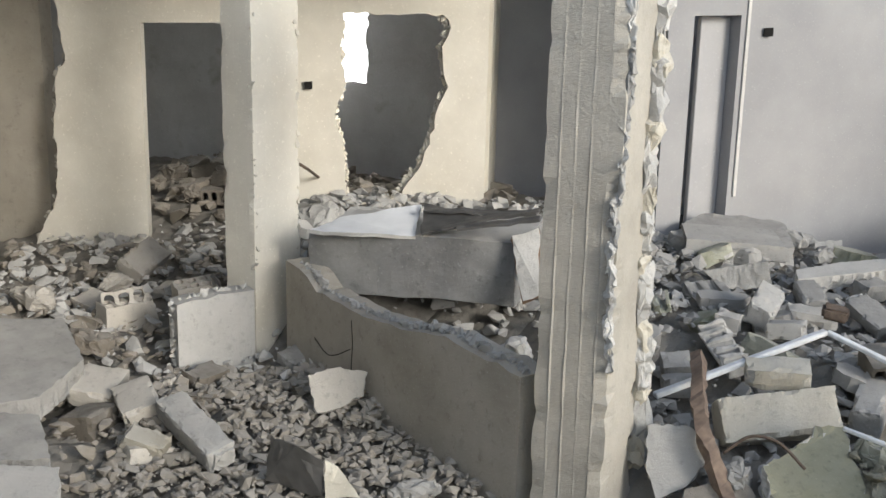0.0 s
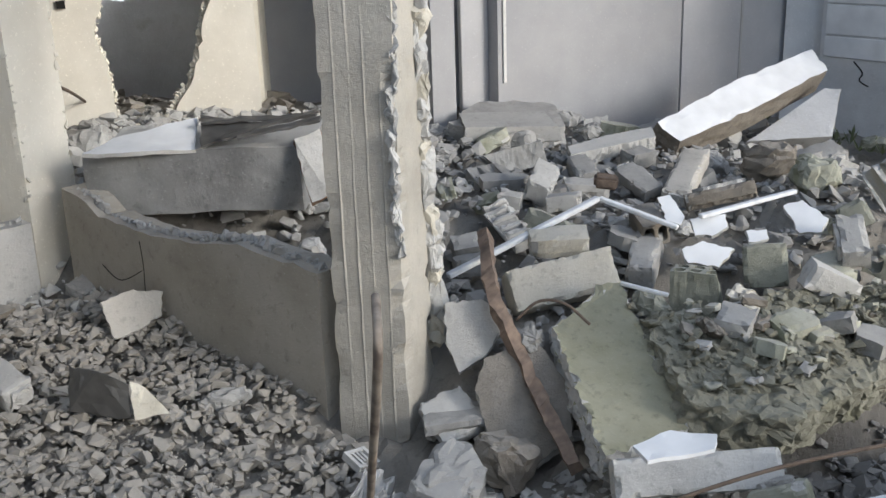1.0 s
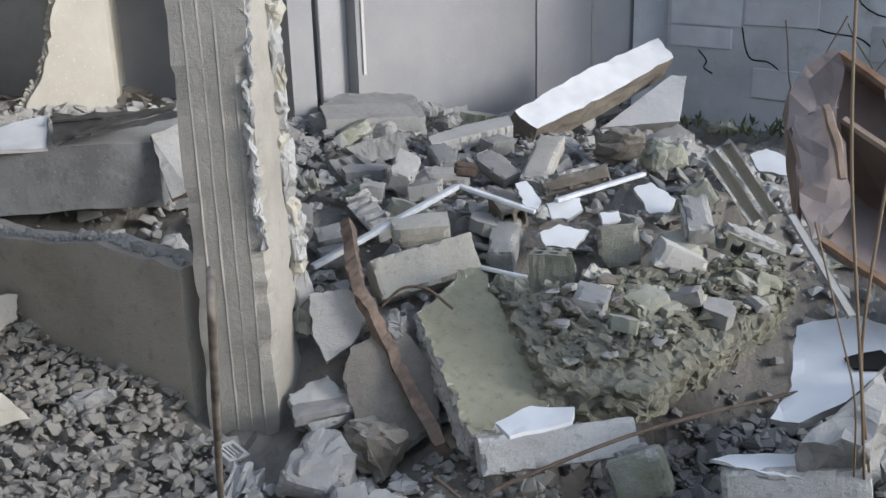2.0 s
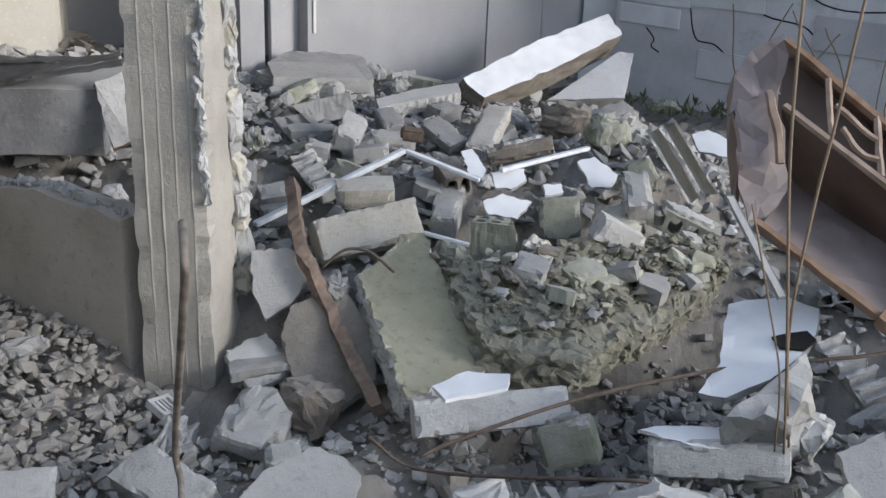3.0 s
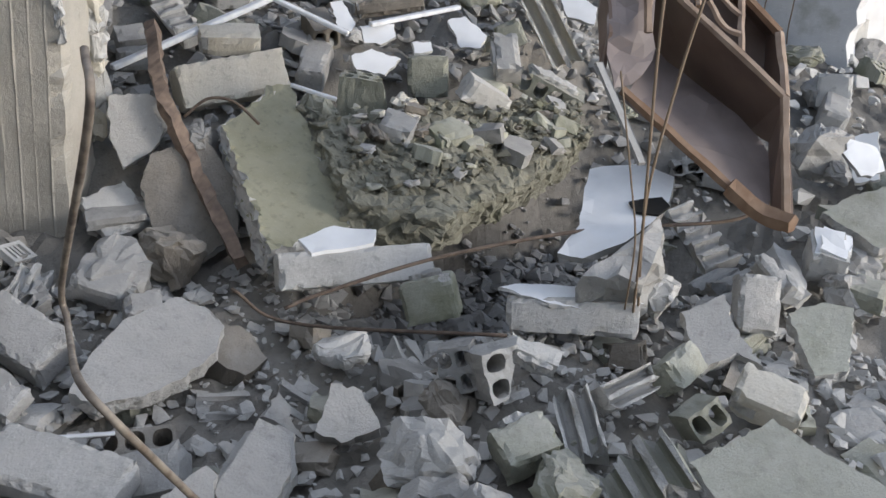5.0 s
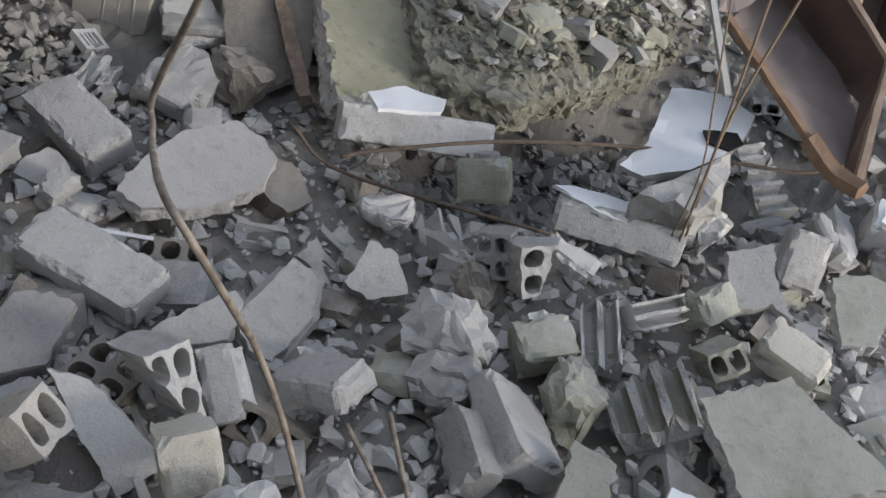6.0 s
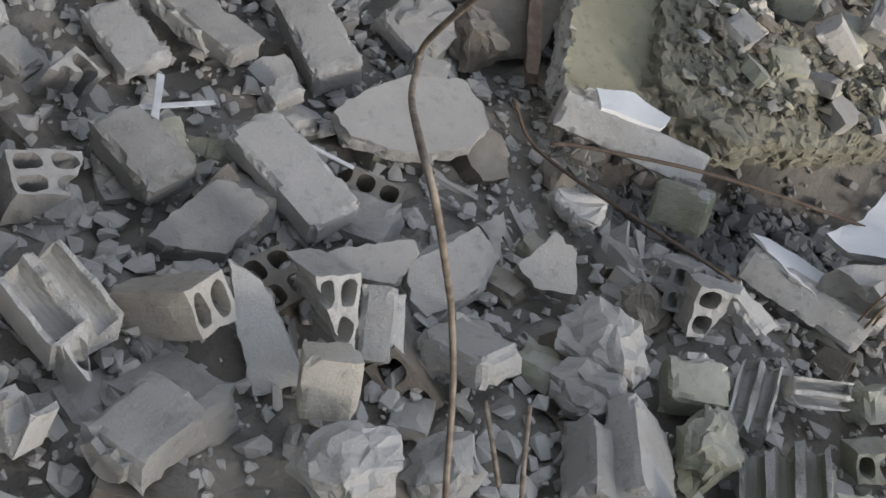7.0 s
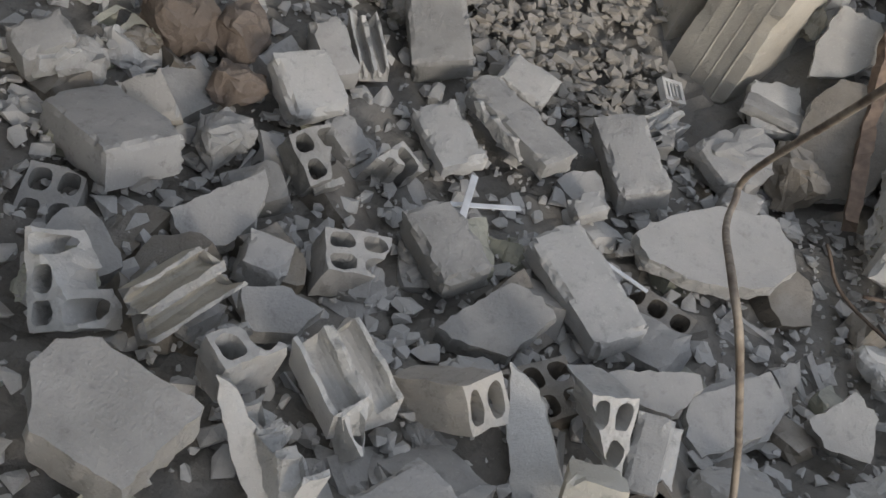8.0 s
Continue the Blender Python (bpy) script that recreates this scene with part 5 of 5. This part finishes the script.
for s0, s1, z0, z1, mat in ((0.24, 0.88, 1.075, 1.3, WHITE), (0.24, 0.8, 0.9, 1.06, WHITE), (0.9, 1.5, 1.1, 1.32, RENDER), (0.24, 0.85, 1.31, 1.5, WHITE), (1.0, 1.6, 0.55, 0.78, RENDER), (1.9, 2.5, 0.9, 1.15, RENDER)):
    bm = bmesh.new()
    box(bm, (s0, -0.02, z0), (s1, -0.001, z1))
    bmesh.ops.bevel(bm, geom=bm.edges[:], offset=0.006, segments=1, affect="EDGES")
    roughen(bm, 0.006, 0.2, s0)
    part("block", bm, mat, east, "white painted block" if mat is WHITE else "")
for pts in ([(0.88, 1.08), (0.92, 0.92), (0.98, 0.84), (1.12, 0.83), (1.24, 0.75), (1.27, 0.68)], [(1.4, 1.25), (1.5, 1.1), (1.8, 1.06), (1.95, 0.98), (2.2, 0.95)], [(0.5, 0.88), (0.58, 0.8), (0.56, 0.74), (0.64, 0.7)], [(1.7, 1.6), (1.8, 1.3), (2.1, 1.2), (2.6, 1.25)]):
    bm = bmesh.new()
    tube(bm, curve_points([(s, -0.001, z) for s, z in pts], 4), 0.006, 5)
    part("crack", bm, CHAR_GAP, east, "dark jagged crack")
# Solid black lumps stand in for the shade inside the socket holes.
for name, t in (("wall_box", (-0.925, 7.262, 1.57)), ("wall_box", (2.07, 6.742, 2.01))):
    bm = bmesh.new()
    box(bm, (-0.024, -0.02, -0.024), (0.024, 0.02, 0.024))
    roughen(bm, 0.012, 0.03)
    thing(name, bm, CHAR_GAP, "small broken socket hole in the wall, its dark inside a black lump", "socket").matrix_world = Matrix.Translation(t) @ pose(0, 0, 0, 0, 0, 8)

low = bpy.data.objects["wall_low"]
for pts in ([(1.64, 0.43), (1.52, 0.38), (1.42, 0.4), (1.28, 0.47)], [(1.27, 0.62), (1.26, 0.5), (1.27, 0.36), (1.25, 0.2)]):
    bm = bmesh.new()
    tube(bm, curve_points([(s, 0.001, z) for s, z in pts], 4), 0.0025, 5)
    part("crack", bm, CHAR_GAP, low, "dark crack in the render")

# broken render hanging on the column's far edge
for i in range(30):
    z = 0.4 + i * 0.087
    r_ = random.Random(50 + i)
    bm = bmesh.new()
    for q in range(18):
        d = Vector((r_.gauss(0, 1), r_.gauss(0, 1), r_.gauss(0, 1))).normalized()
        bm.verts.new((d.x * r_.uniform(0.03, 0.06), d.y * 0.05, d.z * r_.uniform(0.07, 0.13)))
    h = bmesh.ops.convex_hull(bm, input=bm.verts)
    bmesh.ops.delete(bm, geom=[g for g in h["geom_interior"] if isinstance(g, bmesh.types.BMVert)], context="VERTS")
    bmesh.ops.subdivide_edges(bm, edges=bm.edges[:], cuts=2, use_grid_fill=True)
    roughen(bm, 0.022, 0.035, i)
    ob = part("render_lump", bm, LIGHT if i % 3 else YELLOW, bpy.data.objects["column"], "crumbling grey mortar" if i % 3 else "crumbling yellowish mortar")
    ob.matrix_local = pose(0.148 + r_.uniform(-0.01, 0.015), 0.13 + 0.04 * math.sin(z * 3), z, 0, 0, r_.uniform(-30, 30))
for i in range(26):
    z = 0.85 + i * 0.083
    r_ = random.Random(80 + i)
    bm = bmesh.new()
    for q in range(16):
        d = Vector((r_.gauss(0, 1), r_.gauss(0, 1), r_.gauss(0, 1))).normalized()
        bm.verts.new((d.x * 0.02, d.y * 0.03, d.z * r_.uniform(0.05, 0.1)))
    h = bmesh.ops.convex_hull(bm, input=bm.verts)
    bmesh.ops.delete(bm, geom=[g for g in h["geom_interior"] if isinstance(g, bmesh.types.BMVert)], context="VERTS")
    bmesh.ops.subdivide_edges(bm, edges=bm.edges[:], cuts=2, use_grid_fill=True)
    roughen(bm, 0.016, 0.025, i + 40)
    ob = part("mortar_rib", bm, LIGHT, bpy.data.objects["column"], "rough mortar on the front edge")
    ob.matrix_local = pose(0.138 + r_.uniform(-0.01, 0.01), -0.135 + 0.02 * math.sin(z * 4), z, 0, 0, 40)

# ---- loose filling between the larger pieces ----
fill = random.Random(21)


def scatter(count, x0, x1, y0, y1, sizes, tones, drop, shapes):
    for _ in range(count):
        x, y = fill.uniform(x0, x1), fill.uniform(y0, y1)
        if math.hypot(x - 0.58, y - 3.77) < 0.34 or (2.0 < x < 3.0 and 2.55 < y < 3.3) or math.hypot(x - 2.6, y - 3.6) < 0.3:
            continue
        s = fill.uniform(*sizes)
        shape = fill.choice(shapes)
        th = s * fill.uniform(0.45, 0.8)
        rubble(shape, fill.choice(tones), x, y, height(x, y) + drop + fill.uniform(-0.03, 0.03), fill.uniform(0, 180), fill.uniform(-25, 25), fill.uniform(-25, 25), s * 1.3, s, th, fill.choice("xyz"))


scatter(130, -1.3, 2.7, 0.5, 2.75, (0.08, 0.17), ("grey", "grey", "green", "light", "soil"), -0.03, ("solid", "solid", "chunk", "broken", "plate"))
scatter(70, -1.3, 2.6, 0.6, 2.6, (0.13, 0.2), ("grey", "grey", "green", "soil"), -0.06, ("hollow", "broken", "solid", "broken"))
scatter(55, 0.8, 3.9, 4.2, 6.8, (0.09, 0.2), ("grey", "light", "green", "grey"), 0.02, ("solid", "solid", "chunk", "broken", "plate"))
scatter(45, 2.2, 5.0, 1.0, 4.2, (0.1, 0.2), ("green", "light", "grey"), 0.0, ("solid", "chunk", "broken"))
scatter(34, -2.7, -1.1, 2.9, 6.7, (0.08, 0.19), ("warm", "soil", "soil"), -0.01, ("solid", "chunk", "broken"))
scatter(25, -1.0, 0.6, 5.2, 7.3, (0.08, 0.18), ("light", "grey"), 0.02, ("chunk", "plate", "solid"))
scatter(25, -2.2, -0.9, 7.4, 9.0, (0.12, 0.25), ("soil", "soil"), 0.06, ("chunk", "solid", "hollow"))
scatter(60, -2.2, 3.6, -2.2, 0.4, (0.12, 0.24), ("grey", "green", "light"), 0.0, ("solid", "chunk", "broken", "hollow"))
scatter(40, 4.8, 9.0, 0.5, 5.5, (0.15, 0.35), ("light", "green", "grey"), 0.05, ("chunk", "solid", "broken"))

stone_shapes = []
for q in range(14):
    bm = bmesh.new()
    r_ = random.Random(300 + q)
    for _ in range(11):
        d = Vector((r_.gauss(0, 1), r_.gauss(0, 1), r_.gauss(0, 1))).normalized()
        e = max(abs(v) for v in d) ** 0.6
        bm.verts.new((d.x / e * 0.6, d.y / e * 0.45, d.z / e * 0.33))
    h = bmesh.ops.convex_hull(bm, input=bm.verts)
    bmesh.ops.delete(bm, geom=[g for g in h["geom_interior"] if isinstance(g, bmesh.types.BMVert)], context="VERTS")
    bmesh.ops.triangulate(bm, faces=bm.faces)
    bm.verts.index_update()
    stone_shapes.append((np.array([v.co[:] for v in bm.verts]), np.array([[v.index for v in f.verts] for f in bm.faces])))
    bm.free()


def stones(name, count, x0, x1, y0, y1, small, large, material, label, lift=0.0, avoid=None):
    """Crushed stones of one stretch as one mesh."""
    r_ = np.random.RandomState(count)
    vs, fs, base = [], [], 0
    for _ in range(count):
        x, y = r_.uniform(x0, x1), r_.uniform(y0, y1)
        if avoid and avoid(x, y):
            continue
        s = small + (large - small) * r_.rand() ** 2.5
        v, f = stone_shapes[r_.randint(len(stone_shapes))]
        m = np.array(Euler(r_.uniform(-1, 1, 3) * (0.5, 0.5, 3.1)).to_matrix())
        vs.append(v @ m.T * s + (x, y, height(x, y) + lift + r_.uniform(-0.01, 0.02)))
        fs.append(f + base)
        base += len(v)
    me = bpy.data.meshes.new(name)
    me.from_pydata(np.concatenate(vs).tolist(), [], np.concatenate(fs).tolist())
    me.materials.append(material)
    return tagged(new(name, me), label, "gravel", kind="stuff")


def under_column(x, y):
    return abs(x - 0.58) + abs(y - 3.77) < 0.36


def pit(x, y):
    return 2.0 < x < 2.9 and 2.6 < y < 3.25


stones("gravel_front", 5200, -1.4, 0.45, 3.0, 5.1, 0.01, 0.085, DUSTY, "pale crushed concrete and plaster bits", 0.0, under_column)
stones("gravel_heap", 2600, 0.7, 4.2, 3.3, 6.9, 0.02, 0.11, GREY, "dusty grey crushed concrete on the heap", 0.0, under_column)
stones("gravel_near", 6500, -1.6, 3.0, 0.3, 3.2, 0.012, 0.075, GREY, "grey crushed concrete between the blocks", -0.03, pit)
stones("gravel_left", 1500, -2.9, -1.2, 2.6, 6.9, 0.015, 0.09, SOIL, "pale crushed blocks and plaster beside the wall", 0.0)
stones("gravel_rear", 1500, -2.7, 1.3, 5.0, 7.4, 0.02, 0.12, LIGHT, "pale crushed plaster against the rear wall", 0.0)
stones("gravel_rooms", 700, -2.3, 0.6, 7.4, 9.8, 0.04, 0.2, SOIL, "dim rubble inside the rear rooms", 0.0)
# Shade of the hole put into the stones' colour: darker cement than around it.
stones("gravel_pit", 1500, 1.6, 3.2, 2.4, 3.6, 0.02, 0.12, BLOTCHED, "dark stones at the bottom of the hole under the fallen layer, deepened for its shade", 0.0)
stones("gravel_behind", 2600, -3.0, 4.5, -2.8, 0.6, 0.03, 0.13, GREY, "grey crushed concrete behind the heap of blocks", -0.03)
stones("gravel_yard", 900, 3.5, 9.0, 0.0, 5.5, 0.03, 0.15, LIGHT, "pale sunlit crushed concrete in the yard", 0.0)


def on_layer(count):
    r_ = np.random.RandomState(5)
    vs, fs, base = [], [], 0
    for _ in range(count):
        u, w = r_.rand(), r_.rand()
        x = 1.55 + 1.45 * u
        y0 = 2.92 + 0.5 * u
        y = y0 + (3.58 - y0) * w
        z = 0.37 - 0.05 * u + 0.13 * w
        s = 0.007 + 0.06 * r_.rand() ** 4.5
        v, f = stone_shapes[r_.randint(len(stone_shapes))]
        m = np.array(Euler(r_.uniform(-1, 1, 3) * (0.6, 0.6, 3.1)).to_matrix())
        vs.append(v @ m.T * s + (x, y, z + r_.uniform(-0.005, 0.04)))
        fs.append(f + base)
        base += len(v)
    me = bpy.data.meshes.new("gravel_layer")
    me.from_pydata(np.concatenate(vs).tolist(), [], np.concatenate(fs).tolist())
    me.materials.append(LAYER)
    tagged(new("gravel_layer", me), "greenish crushed concrete strewn over the fallen layer", "gravel", kind="stuff")


on_layer(1500)


def crumbs(name, count, spots_, small, large, material, label, category="crumbs"):
    """Broken bits along an edge, as one mesh; spots_ gives a place for a number from 0 to 1."""
    r_ = np.random.RandomState(count)
    vs, fs, base = [], [], 0
    for _ in range(count):
        p = Vector(spots_(r_.rand())) + Vector(r_.uniform(-0.015, 0.015, 3).tolist())
        s = small + (large - small) * r_.rand() ** 2
        v, f = stone_shapes[r_.randint(len(stone_shapes))]
        m = np.array(Euler(r_.uniform(-3, 3, 3)).to_matrix())
        vs.append(v @ m.T * s + np.array(p))
        fs.append(f + base)
        base += len(v)
    me = bpy.data.meshes.new(name)
    me.from_pydata(np.concatenate(vs).tolist(), [], np.concatenate(fs).tolist())
    me.materials.append(material)
    return tagged(new(name, me), label, category, kind="stuff")


def along(points, start, way, off):
    seg = [math.dist(a, b) for a, b in zip(points, points[1:])]

    def at(u):
        d = u * sum(seg)
        for (a, b), l in zip(zip(points, points[1:]), seg):
            if d <= l:
                break
            d -= l
        k = min(1.0, d / l)
        s, z = a[0] + (b[0] - a[0]) * k, a[1] + (b[1] - a[1]) * k
        return (start[0] + way[0] * s - way[1] * off, start[1] + way[1] * s + way[0] * off, z)
    return at


N1P, N1D = (-2.6, 7.05), (0.991, 0.132)
crumbs("masonry_crumbs", 260, along([(2.62, 2.05), (2.67, 1.97), (2.62, 1.85), (2.67, 1.57), (2.61, 1.45), (2.58, 1.27), (2.47, 0.98), (2.3, 0.76)], N1P, N1D, 0.06), 0.02, 0.075, CREAM, "broken pale masonry along the edge of the blast hole")
crumbs("masonry_crumbs", 120, along([(1.93, 2.0), (1.92, 1.8), (1.93, 1.52), (1.88, 1.4), (1.93, 1.1), (1.97, 0.78)], N1P, N1D, 0.06), 0.015, 0.05, CREAM, "broken pale masonry along the edge of the blast hole")
crumbs("masonry_crumbs", 160, along([(0.0, 2.9), (0.02, 2.2), (0.07, 1.7), (0.0, 1.6), (-0.02, 1.36), (-0.03, 0.8), (-0.2, 0.42)], N1P, N1D, 0.07), 0.02, 0.07, CREAM, "broken pale masonry along the torn wall end")
crumbs("mortar_crumbs", 320, along([(0.0, 0.72), (0.5, 0.75), (1.0, 0.68), (1.3, 0.67), (1.62, 0.68), (1.72, 0.74), (1.9, 0.77)], (0.33, 3.8), (-0.585, 0.811), -0.06), 0.015, 0.06, LIGHT, "pale broken mortar along the top of the low wall")
crumbs("mortar_crumbs", 90, along([(0.02, 0.63), (0.2, 0.63), (0.42, 0.6), (0.42, 0.1)], (-0.97, 5.31), (-0.85, -0.53), -0.06), 0.015, 0.05, LIGHT, "pale broken mortar on the wall stub")
crumbs("plaster_crumbs", 110, along([(0.0, 2.9), (0.0, 0.5)], (-0.965 + 0.09 * 0.848 + 0.175 * 0.53, 5.58 - 0.09 * 0.53 + 0.175 * 0.848), (0.848, -0.53), 0.0), 0.015, 0.05, CREAM, "crumbling plaster on the pillar's broken edge")
crumbs("plaster_crumbs", 60, along([(0.0, 2.9), (0.0, 0.5)], (-0.965 + 0.1 * 0.848 - 0.18 * 0.53, 5.58 - 0.1 * 0.53 - 0.18 * 0.848), (0.848, -0.53), 0.0), 0.008, 0.03, CREAM, "chipped plaster on the pillar's front edge")
lay = random.Random(31)
for _ in range(60):
    u, w = lay.random(), lay.random()
    x = 1.62 + 1.3 * u
    y = 2.95 + 0.45 * u + (0.6 - 0.35 * u) * w
    s = 0.035 + 0.12 * lay.random() ** 2
    rubble(lay.choice(("chunk", "plate", "solid", "solid")), lay.choice(("green", "green", "yel", "grey", "soil")), x, y, 0.4 - 0.05 * u + 0.13 * w, lay.uniform(0, 180), lay.uniform(-20, 20), lay.uniform(0, 30), s * 1.3, s, s * 0.5)

# weeds at the foot of the wall
bm = bmesh.new()
r_ = random.Random(4)
for _ in range(45):
    c = Vector((r_.uniform(4.0, 5.0), 0, 0))
    c.y = 6.9 - (c.x - 4.0) * 0.9 + r_.uniform(-0.35, 0.2)
    c.z = height(c.x, c.y) + r_.uniform(0.0, 0.05)
    for _ in range(5):
        a = r_.uniform(0, 6.3)
        d = Vector((math.cos(a), math.sin(a), r_.uniform(0.5, 2))) * r_.uniform(0.03, 0.07)
        w = Vector((-d.y, d.x, 0)).normalized() * 0.012
        vs_ = [bm.verts.new(c + o) for o in (Vector((0, 0, 0)), d * 0.5 + w, d, d * 0.5 - w)]
        bm.faces.new(vs_)
thing("weeds", bm, WEED, "low green weeds at the foot of the wall", "weeds", kind="stuff")
